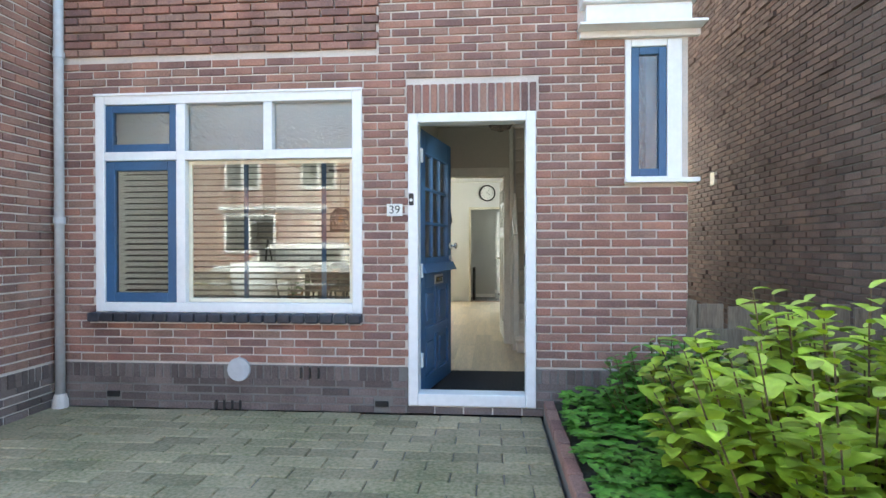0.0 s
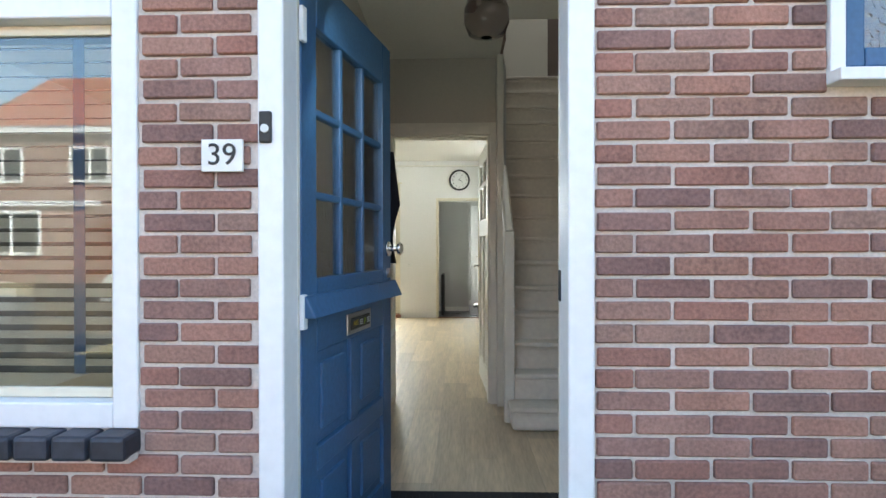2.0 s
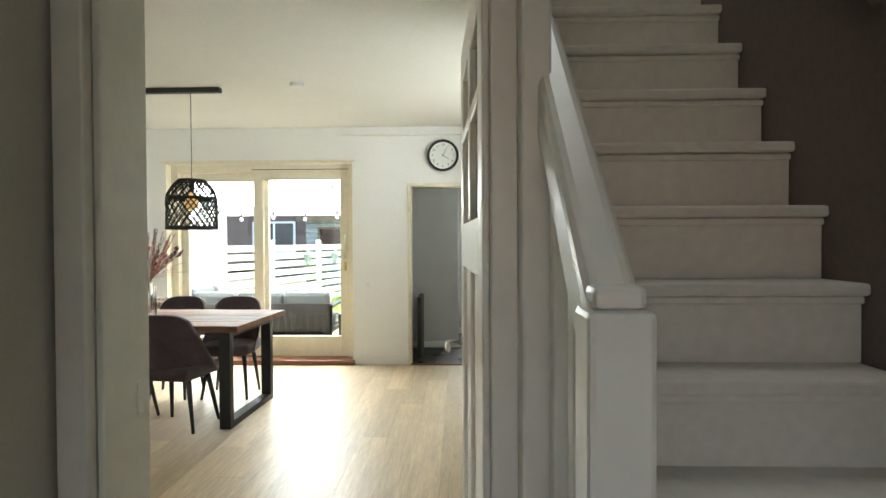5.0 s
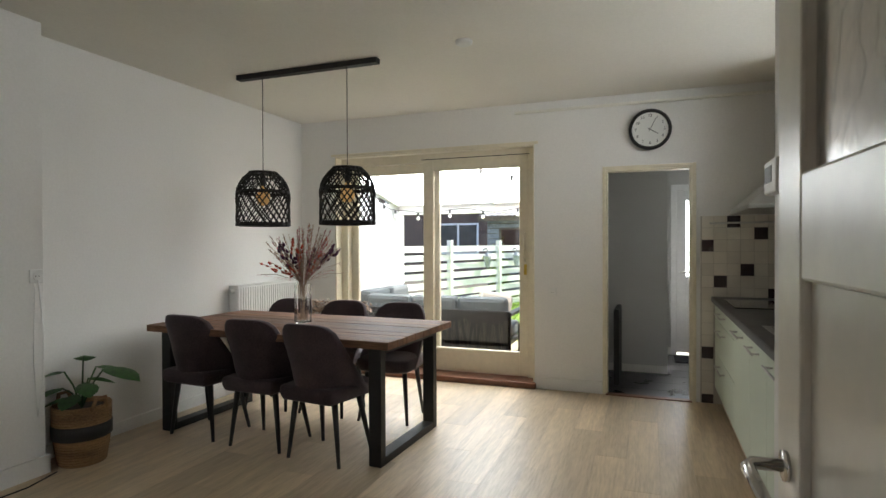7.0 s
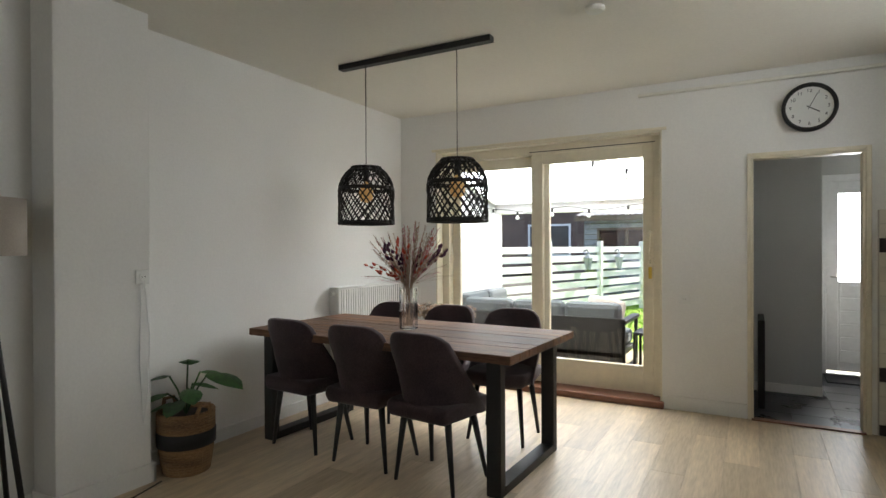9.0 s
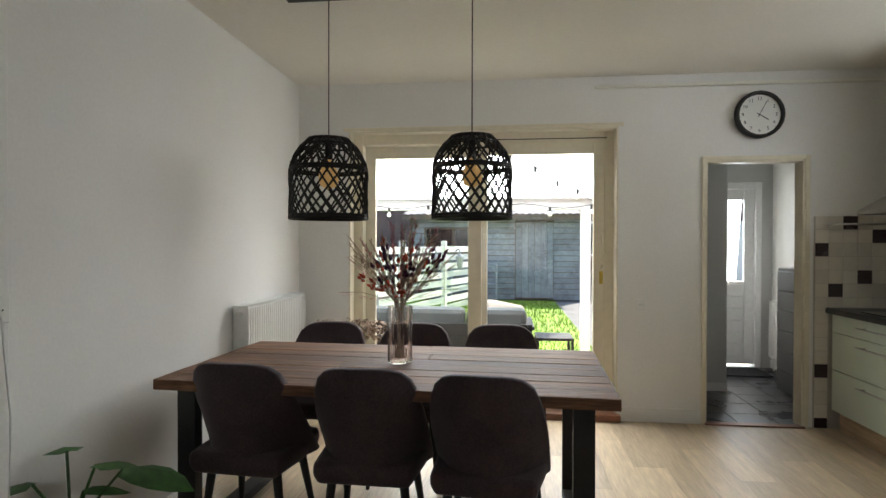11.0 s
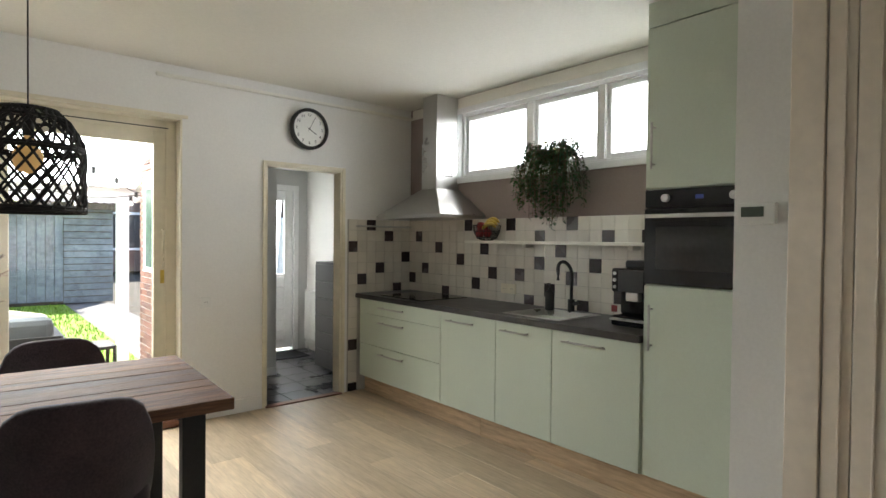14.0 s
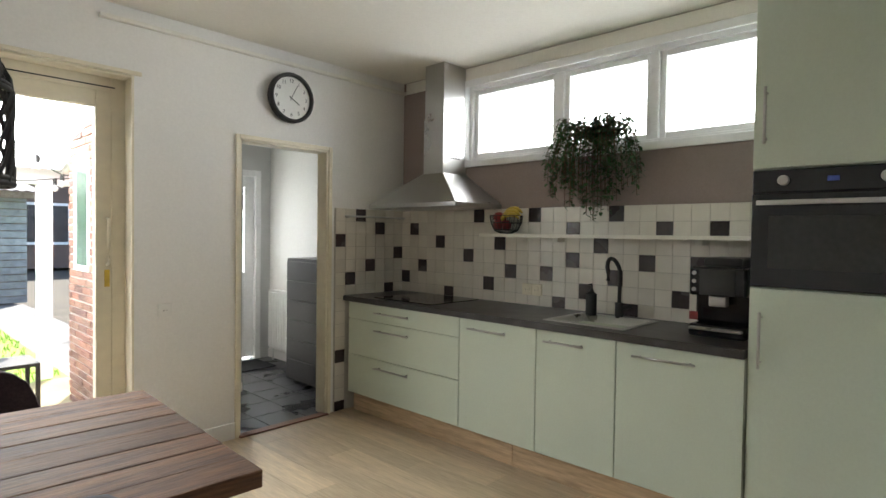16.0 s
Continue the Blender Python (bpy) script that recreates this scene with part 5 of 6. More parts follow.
def dining_chair(x, y, rz):
    t = thing("dining_chair", x, y, 0, "charcoal velvet dining chair with black tapered legs", "chair", "chairs round the table", rz)
    # seat shell, facing +y
    bm = bmesh.new()
    NU, NV = 10, 8
    def shell(off):
        grid = []
        for i in range(NU + 1):
            u = i / NU * 2 - 1
            row = []
            for j in range(NV + 1):
                v = j / NV
                z = 0.40 + v * 0.47
                half = 0.242 - 0.024 * v + 0.01 * math.sin(v * 3.1) - 0.025 * v ** 6
                yy = -0.17 - 0.06 * v + abs(u) ** 2.6 * (0.06 + 0.24 * (1 - v) ** 1.3)
                zz = z - 0.05 * abs(u) ** 5 * v
                row.append(bm.verts.new((u * half, yy + off, zz)))
            grid.append(row)
        return grid
    a, b = shell(0.0), shell(0.045)
    for g, s in ((a, 1), (b, -1)):
        for i in range(NU):
            for j in range(NV):
                q = (g[i][j], g[i + 1][j], g[i + 1][j + 1], g[i][j + 1])
                bm.faces.new(q[::s])
    for j in range(NV):
        bm.faces.new((a[0][j], a[0][j + 1], b[0][j + 1], b[0][j])), bm.faces.new((a[NU][j + 1], a[NU][j], b[NU][j], b[NU][j + 1]))
    for i in range(NU):
        bm.faces.new((a[i][NV], a[i + 1][NV], b[i + 1][NV], b[i][NV])), bm.faces.new((a[i + 1][0], a[i][0], b[i][0], b[i + 1][0]))
    make("backrest", bm, VELVET, t, 0.012, True)
    bm = bmesh.new()
    pr = [(-0.21, -0.19), (0.21, -0.19), (0.235, 0.05), (0.22, 0.23), (0.12, 0.27), (-0.12, 0.27), (-0.22, 0.23), (-0.235, 0.05)]
    lo = [bm.verts.new((px * 0.9, py * 0.95, 0.385)) for px, py in pr]
    mi = [bm.verts.new((px, py, 0.43)) for px, py in pr]
    hi = [bm.verts.new((px * 0.97, py * 0.97, 0.48)) for px, py in pr]
    for r0, r1 in ((lo, mi), (mi, hi)):
        for i in range(8):
            bm.faces.new((r0[i], r0[(i + 1) % 8], r1[(i + 1) % 8], r1[i]))
    bm.faces.new(lo[::-1]), bm.faces.new(hi)
    make("seat", bm, VELVET, t, 0.02, True, 3)
    for sx in (-1, 1):
        for sy in (-1, 1):
            bm = bmesh.new()
            add_tube(bm, [(sx * 0.15, sy * 0.12 + 0.03, 0.40), (sx * 0.20, sy * 0.17 + 0.055, 0.0)], [0.021, 0.011], 10)
            make("leg", bm, BLACK, t, smooth=True)
    return t


ch = dining_chair(-2.90, 5.86, -4)
for x, y, rz in ((-2.345, 5.825, -1), (-1.84, 5.76, -7), (-2.86, 6.70, 180), (-2.33, 6.70, 178), (-1.80, 6.70, 182)):
    copy_thing(ch, pose(x, y, 0, 0, 0, rz))


def pendant(x, y, seed):
    t = thing("pendant_lamp", x, y, 1.497, "black woven rattan pendant lamp, bulb glowing", "lamp", "pendants over the table")
    H, R = 0.40, 0.195
    def rad(z):
        f = z / H
        return R * (1.0 - 0.02 * math.sin(f * 3.14)) if f < 0.5 else R * (1 - 0.48 * ((f - 0.5) / 0.5) ** 2.6)
    bm = bmesh.new()
    rnd = random.Random(seed)
    for s in (-1, 1):
        for k in range(24):
            a0 = 6.283 * k / 24 + rnd.uniform(-0.04, 0.04)
            tw = s * rnd.uniform(1.35, 1.6)
            pts = []
            for i in range(11):
                z = H * i / 10
                a = a0 + tw * i / 10
                r = rad(z) + 0.003 * s
                pts.append((math.cos(a) * r, math.sin(a) * r, z))
            add_tube(bm, pts, 0.0052, 4)
    make("weave", bm, RATTAN, t)
    for z, rr in ((0.0, 0.009), (0.014, 0.007), (0.243, 0.008), (0.256, 0.006), (H - 0.03, 0.006), (H, 0.009)):
        tube("ring", RATTAN, [(math.cos(6.2832 * i / 32) * rad(z), math.sin(6.2832 * i / 32) * rad(z), z) for i in range(33)], rr, t, 6)
    bm = bmesh.new()
    add_lathe(bm, [(0.002, H + 0.008), (rad(H), H + 0.006), (rad(H), H - 0.004), (0.002, H)], 20)
    add_tube(bm, [(0, 0, H), (0, 0, H - 0.10)], 0.02, 12)
    make("holder", bm, BLACK, t)
    bm = bmesh.new()
    add_lathe(bm, [(0.012, 0.30), (0.03, 0.27), (0.05, 0.23), (0.052, 0.20), (0.04, 0.165), (0.005, 0.15)], 18)
    make("bulb", bm, BULB, t, smooth=True)
    tube("cord", BLACK, [(0, 0, H), (0, 0, 2.63 - 1.497)], 0.003, t, 6)
    return t


pendant(-1.945, 6.24, 5)
pendant(-2.68, 6.24, 9)
lb = thing("ceiling_rail", -2.30, 6.24, 2.66, "black ceiling bar from which the pendants hang", "lamp rail")
boxes("bar", BLACK, [((-0.605, -0.03, -0.04), (0.605, 0.03, -0.001))], lb, 0.003)
sm = thing("smoke_detector", -1.03, 6.15, 2.66, "flat white smoke detector on the ceiling", "smoke detector")
bm = bmesh.new()
add_lathe(bm, [(0.055, 0.0), (0.055, -0.015), (0.045, -0.025), (0.003, -0.027)], 20)
make("case", bm, WHITEPLASTIC, sm, smooth=False)


def vase():
    t = thing("vase", -2.30, 6.20, 0.776, "ribbed clear glass cylinder vase", "vase")
    bm = bmesh.new()
    seg = 48
    def ring(r, z, amp):
        return [bm.verts.new((math.cos(6.2832 * k / seg) * (r + (amp if k % 2 else 0)), math.sin(6.2832 * k / seg) * (r + (amp if k % 2 else 0)), z)) for k in range(seg)]
    rs = [ring(0.055, 0.0, 0.0), ring(0.060, 0.004, 0.002), ring(0.060, 0.28, 0.002), ring(0.056, 0.28, 0.0), ring(0.055, 0.012, 0.0)]
    for a, b in zip(rs, rs[1:]):
        for k in range(seg):
            bm.faces.new((a[k], a[(k + 1) % seg], b[(k + 1) % seg], b[k]))
    bm.faces.new(rs[0][::-1]), bm.faces.new(rs[-1])
    g = make("glass", bm, VASEGLASS, t)
    g.visible_shadow = False
    d = thing("dried_bouquet", -2.30, 6.20, 0.79, "dried flowers: pampas, red and purple stems in a vase", "flowers")
    rnd = random.Random(17)
    bs = bmesh.new()
    bms = {"pampas_plume": (bmesh.new(), PAMPAS), "pink_flower": (bmesh.new(), PINK), "red_seed_head": (bmesh.new(), REDDRY), "purple_flower": (bmesh.new(), PURPLE)}
    for i in range(78):
        a, sp = rnd.random() * 6.28, rnd.random() ** 0.7 * 0.31
        h = rnd.uniform(0.48, 0.78) - sp * 0.55
        top = Vector((math.cos(a) * sp, math.sin(a) * sp, h))
        root = Vector((-math.cos(a) * 0.03, -math.sin(a) * 0.03, 0.01))
        mid = Vector((math.cos(a) * 0.03, math.sin(a) * 0.03, 0.29))
        add_tube(bs, [root, mid, mid.lerp(top, 0.6) + Vector((0, 0, 0.02)), top], 0.0015, 4)
        kind = ("pampas_plume", "pampas_plume", "pink_flower", "purple_flower", "red_seed_head", "pink_flower", "pampas_plume")[i % 7]
        bm, _ = bms[kind]
        dirn = (top - mid).normalized()
        if kind in ("pampas_plume", "pink_flower"):
            for k in range(46):
                f = rnd.random()
                p = top - dirn * 0.26 * f
                b2 = rnd.random() * 6.28
                add_leaf(bm, p, dirn * 1.4 + Vector((math.cos(b2), math.sin(b2), 0.3)) * 0.7, 0.035, 0.004, 0.4)
        else:
            for k in range(7):
                p = top - dirn * rnd.uniform(0, 0.16) + Vector((rnd.uniform(-0.02, 0.02), rnd.uniform(-0.02, 0.02), 0))
                s = 0.014 if kind == "purple_flower" else 0.012
                add_tube(bm, [p, p + dirn * s, p + dirn * s * 2.6], [0.003, s * 0.75, 0.002], 6)
    make("stem", bs, PAMPAS, d)
    for nme, (bm, m) in bms.items():
        tagged(make(nme, bm, m, d), kind="stuff")
    d2 = thing("dried_bouquet", -3.0, 7.55, 0, "pale dried hydrangea bunch in a floor vase", "flowers")
    bm = bmesh.new()
    add_lathe(bm, [(0.09, 0), (0.13, 0.15), (0.12, 0.4), (0.06, 0.55)], 20)
    make("floor_vase", bm, LINEN, d2, smooth=True)
    bm = bmesh.new()
    for i in range(900):
        c = Vector((rnd.uniform(-0.2, 0.5), rnd.uniform(-0.1, 0.1), 0.72 + rnd.uniform(-0.06, 0.07)))
        a = rnd.random() * 6.28
        add_leaf(bm, c, (math.cos(a), math.sin(a), rnd.uniform(-1, 1)), 0.03, 0.022)
    make("flower", bm, PAMPAS, d2)


vase()


def potted_plant():
    t = thing("plant_basket", -3.24, 5.19, 0, "woven straw basket with black band and handles", "basket")
    bm = bmesh.new()
    for i in range(22):
        z = 0.008 + i * 0.0165
        r = 0.125 + 0.03 * math.sin(min(1, z / 0.28) * 1.5)
        add_tube(bm, [(math.cos(6.2832 * k / 28) * r, math.sin(6.2832 * k / 28) * r, z) for k in range(29)], 0.0095, 6)
    make("weave", bm, WICKER, t)
    bm = bmesh.new()
    add_lathe(bm, [(0.155, 0.16), (0.165, 0.165), (0.167, 0.245), (0.157, 0.25)], 28)
    make("band", bm, BLACK, t, smooth=True)
    for s in (-1, 1):
        tube("handle", WICKER, [(s * 0.15, -0.05, 0.34), (s * 0.165, -0.03, 0.41), (s * 0.165, 0.03, 0.41), (s * 0.15, 0.05, 0.34)], 0.012, t)
    bm = bmesh.new()
    add_lathe(bm, [(0.15, 0.33), (0.002, 0.335)], 20)
    make("soil", bm, SOIL, t)
    p = thing("houseplant", -3.24, 5.19, 0.335, "large leaved green houseplant in a basket", "plant")
    rnd = random.Random(6)
    bs, bl = bmesh.new(), bmesh.new()
    for i, (a, sp, h, L) in enumerate(((0.2, 0.28, 0.26, 0.24), (1.3, 0.14, 0.24, 0.18), (2.4, 0.16, 0.30, 0.17), (3.4, 0.20, 0.22, 0.18), (4.3, 0.18, 0.14, 0.17), (5.2, 0.12, 0.10, 0.16), (0.9, 0.06, 0.18, 0.15), (3.9, 0.1, 0.07, 0.15), (5.8, 0.15, 0.17, 0.17))):
        tip = Vector((math.cos(a) * sp * 0.6, math.sin(a) * sp * 0.6, h))
        add_tube(bs, [(0, 0, 0), tip * 0.5 + Vector((0, 0, 0.03)), tip], 0.005, 6)
        add_leaf(bl, tip, (math.cos(a), math.sin(a), 0.15), L, L * 0.75, 0.5, -0.25)
    make("stem", bs, LEAF_DARK, p)
    make("leaf", bl, LEAF_DARK, p, smooth=True)


potted_plant()


def wall_clock():
    t = thing("wall_clock", 0.095, 7.888, 2.332, "round black rimmed wall clock with white dial", "clock")
    R = 0.175
    bm = bmesh.new()
    pr = [(R - 0.01, 0), (R, -0.01), (R, -0.045), (R - 0.008, -0.055), (R - 0.025, -0.052), (R - 0.027, -0.03)]
    seg = 48
    rings = [[bm.verts.new((math.cos(6.2832 * k / seg) * r, y, math.sin(6.2832 * k / seg) * r)) for k in range(seg)] for r, y in pr]
    for a, b in zip(rings, rings[1:]):
        for k in range(seg):
            bm.faces.new((a[k], a[(k + 1) % seg], b[(k + 1) % seg], b[k]))
    make("rim", bm, BLACK, t, smooth=True)
    bm = bmesh.new()
    cyl(bm, (0, -0.03, 0), (0, -0.005, 0), R - 0.02, 40)
    make("dial", bm, WHITEPLASTIC, t)
    for h in range(1, 13):
        a = radians(90 - h * 30)
        cu = bpy.data.curves.new("numeral", "FONT")
        cu.body, cu.size, cu.align_x, cu.align_y, cu.extrude = str(h), 0.036, "CENTER", "CENTER", 0.0005
        tmp = new("numeral", cu)
        me = bpy.data.meshes.new_from_object(tmp.evaluated_get(bpy.context.evaluated_depsgraph_get()))
        bpy.data.objects.remove(tmp)
        me.materials.clear()
        me.materials.append(BLACK)
        o = new("numeral", me)
        o.parent, o.matrix_basis = t, pose(math.cos(a) * 0.118, -0.0312, math.sin(a) * 0.118, 90, 0, 0)
    for ang, L, w in ((122, 0.075, 0.006), (27, 0.11, 0.004)):
        bm = bmesh.new()
        add_box(bm, (-w / 2, -0.034, -0.02), (w / 2, -0.032, L), pose(0, 0, 0, 0, ang, 0))
        make("clock_hand", bm, BLACK, t)


wall_clock()


def floor_lamp():
    t = thing("floor_lamp", -3.28, 4.2, 0, "floor lamp with taupe linen drum shade", "lamp")
    bm = bmesh.new()
    add_lathe(bm, [(0.16, 1.30), (0.16, 1.56), (0.155, 1.56), (0.155, 1.30)], 28)
    make("shade", bm, LINEN, t, smooth=True)
    for k in range(3):
        a = 2.09 * k + 0.3
        tube("leg", BLACK, [(math.cos(a) * 0.24, math.sin(a) * 0.24, 0), (0, 0, 1.32)], 0.012, t)


floor_lamp()
cable = thing("power_cable", -3.2, 4.7, 0, "black power cable with an inline switch on the floor", "cable")
tube("cord", BLACK, [(0.0, 0.30, 0.006), (0.06, 0.1, 0.006), (0.05, -0.2, 0.006), (0.02, -0.5, 0.006), (-0.05, -0.9, 0.006)], 0.004, cable, 6)
boxes("switch", BLACK, [((0.025, -0.28, 0.0), (0.065, -0.2, 0.022))], cable, 0.005)
cord2 = thing("charging_cable", -3.252, 4.93, 0.35, "thin white cable hanging from the socket", "cable")
tube("cord", WHITEPLASTIC, [(0.012, 0, 0.80), (0.012, 0.03, 0.5), (0.012, 0.02, 0.2), (0.012, -0.01, 0.0), (0.012, -0.03, 0.35), (0.012, -0.02, 0.78)], 0.003, cord2, 6)

# ---- garden ----
structure(boxes("patio", PAVER, [((-4.2, 8.2, BGZ - 0.1), (1.5, 10.9, BGZ))], bevel=0), "pale paved garden terrace")
structure(boxes("garden_path", PATHGREY, [((-0.55, 10.9, BGZ - 0.1), (0.3, 18.0, BGZ - 0.005))], bevel=0), "grey slab garden path")
lawn = structure(boxes("lawn", GRASS, [((-4.2, 10.9, BGZ - 0.1), (-0.55, 18.0, BGZ))], bevel=0), "sunlit green lawn")
structure(boxes("border", SOIL, [((0.3, 10.9, BGZ - 0.1), (4, 18.0, BGZ))], bevel=0), "garden border")
rnd = random.Random(30)
bm = bmesh.new()
for i in range(9000):
    x, y = rnd.uniform(-4.1, -0.57), rnd.uniform(10.95, 17.8)
    a, h = rnd.random() * 6.28, rnd.uniform(0.03, 0.07)
    c, s = math.cos(a) * 0.008, math.sin(a) * 0.008
    bm.faces.new([bm.verts.new(p) for p in ((x - c, y - s, BGZ), (x + c, y + s, BGZ), (x + rnd.uniform(-0.02, 0.02), y + rnd.uniform(-0.02, 0.02), BGZ + h))])
tagged(make("grass_blades", bm, GRASS), "short green grass blades", "grass", kind="stuff")


def veranda():
    t = thing("veranda", 0, 0, BGZ, "white garden canopy on posts with milky roof panels", "veranda")
    tilt = Matrix.Translation((0, 8.2, 2.66)) @ pose(0, 0, 0, -11.5, 0, 0)
    bm = bmesh.new()
    for i in range(4):
        x0 = -3.75 + i * 0.80
        add_box(bm, (x0, 0, 0), (x0 + 0.79, 2.9, 0.015), tilt)
    make("roof_panel", bm, MILKY, t)
    for x in (-3.78, -2.16, -0.60):
        bm = bmesh.new()
        add_box(bm, (x, 0, -0.06), (x + 0.06, 2.9, 0.0), tilt)
        make("beam", bm, VERANDA, t, 0.004)
    boxes("gutter", VERANDA, [((-3.8, 10.95, 1.92), (-0.5, 11.07, 2.10))], t, 0.006)
    for x in (-3.8, -0.80):
        boxes("post", VERANDA, [((x, 10.93, 0), (x + 0.12, 11.05, 1.92))], t, 0.005)
    for i in range(4):
        boxes("side_panel", MILKY, [((-3.77, 8.22 + i * 0.68, 0.02), (-3.75, 8.22 + i * 0.68 + 0.655, 2.5 - 0.14 * i))], t, 0.002)
        boxes("side_post", VERANDA, [((-3.78, 8.22 + i * 0.68 + 0.655, 0.0), (-3.74, 8.22 + (i + 1) * 0.68, 2.5 - 0.14 * i))], t, 0.002)


veranda()
sl = thing("string_lights", 0, 0, 0, "black string lights with clear bulbs under the canopy", "string lights")
bm, bb = bmesh.new(), bmesh.new()
for (xa, ya), (xb, yb) in (((-3.7, 8.5), (-3.7, 10.9)), ((-3.7, 10.85), (-0.5, 10.85)), ((-0.5, 10.85), (-2.1, 8.4))):
    pts = [(xa + (xb - xa) * f, ya + (yb - ya) * f, 2.36 - 0.2 * (ya + (yb - ya) * f - 8.5) - 0.06 * math.sin(f * 3.14159 * 3) ** 2) for f in [i / 18 for i in range(19)]]
    add_tube(bm, pts, 0.006, 5)
    for p in pts[2::3]:
        add_tube(bm, [p, (p[0], p[1], p[2] - 0.06)], 0.018, 8)
        add_lathe(bb, [(0.012, -0.06), (0.03, -0.09), (0.028, -0.11), (0.003, -0.125)], 10, centre=p)
make("cord", bm, BLACK, sl)
make("bulb", bb, WHITEPLASTIC, sl, smooth=True)


def lounge():
    t = thing("lounge_sofa", -2.6, 9.35, BGZ, "grey outdoor lounge sofa with dark aluminium frame", "sofa")
    boxes("frame", BLACK, [((-0.9, 0.0, 0.12), (1.1, 0.04, 0.62)), ((1.06, 0.0, 0.0), (1.1, 0.8, 0.06)), ((1.06, 0.76, 0.0), (1.1, 0.8, 0.58)), ((1.06, 0.0, 0.0), (1.1, 0.05, 0.58)), ((1.03, 0.0, 0.56), (1.12, 0.8, 0.60)), ((-0.9, 0.0, 0.18), (1.06, 0.8, 0.24))], t, 0.006)
    for i in range(3):
        x0 = -0.9 + i * 0.65
        boxes("seat_cushion", CANVAS, [((x0, 0.15, 0.24), (x0 + 0.64, 0.82, 0.42))], t, 0.05)
        boxes("back_cushion", CANVAS, [((x0, 0.02, 0.42), (x0 + 0.64, 0.22, 0.78))], t, 0.06)
    bm = bmesh.new()
    add_box(bm, (-0.22, -0.06, -0.2), (0.22, 0.06, 0.2), pose(0.8, 0.36, 0.62, -18, 12, 15))
    make("throw_pillow", bm, LINEN, t, 0.055, True, 3)
    t2 = thing("lounge_sofa", -3.25, 9.45, BGZ, "grey outdoor lounge section against the side panels", "sofa")
    boxes("seat_cushion", CANVAS, [((-0.35, 0.0, 0.1), (0.35, 1.3, 0.42))], t2, 0.05)
    boxes("back_cushion", CANVAS, [((-0.40, 0.0, 0.42), (-0.2, 0.64, 0.82)), ((-0.40, 0.66, 0.42), (-0.2, 1.3, 0.82))], t2, 0.06)
    t3 = thing("side_table", -1.25, 9.75, BGZ, "small dark metal garden side table", "table")
    boxes("top", BLACK, [((-0.2, -0.2, 0.42), (0.2, 0.2, 0.45))], t3, 0.004)
    for x in (-0.2, 0.17):
        for y in (-0.2, 0.17):
            boxes("leg", BLACK, [((x, y, 0), (x + 0.03, y + 0.03, 0.42))], t3, 0.002)


lounge()
fence = thing("slatted_fence", -4.1, 11.3, BGZ, "white woven board garden fence", "fence", rz=-18)
for i in range(8):
    for k in range(3):
        bm = bmesh.new()
        s = 0.03 if (i + k) % 2 else -0.03
        n = 6
        v = [[bm.verts.new((s * math.sin(math.pi * j / n) + dx, k * 1.75 + 1.72 * j / n, 0.1 + i * 0.17 + dz)) for dx, dz in ((0, 0), (0, 0.118), (0.012, 0.118), (0.012, 0))] for j in range(n + 1)]
        for a, b in zip(v, v[1:]):
            for q in range(4):
                bm.faces.new((a[q], a[(q + 1) % 4], b[(q + 1) % 4], b[q]))
        make("slat", bm, WHITEFENCE, fence)
for k in range(4):
    boxes("post", WHITEFENCE, [((-0.05, k * 1.75 - 0.05, 0), (0.05, k * 1.75 + 0.03, 1.52))], fence, 0.005)
for gx, gy in ((-3.10, 13.98), (-2.74, 15.1)):
    gl = thing("garden_lantern", gx, gy, 0.85, "dark green wall lantern on the fence", "lantern", "fence lanterns")
    bm = bmesh.new()
    add_lathe(bm, [(0.03, 0.0), (0.05, 0.02), (0.085, 0.22), (0.10, 0.23), (0.02, 0.31), (0.005, 0.36)], 6)
    make("body", bm, SHEDWOOD, gl)
    tube("arm", BLACK, [(-0.1, 0, 0.36), (-0.02, 0, 0.40), (0, 0, 0.35)], 0.012, gl)


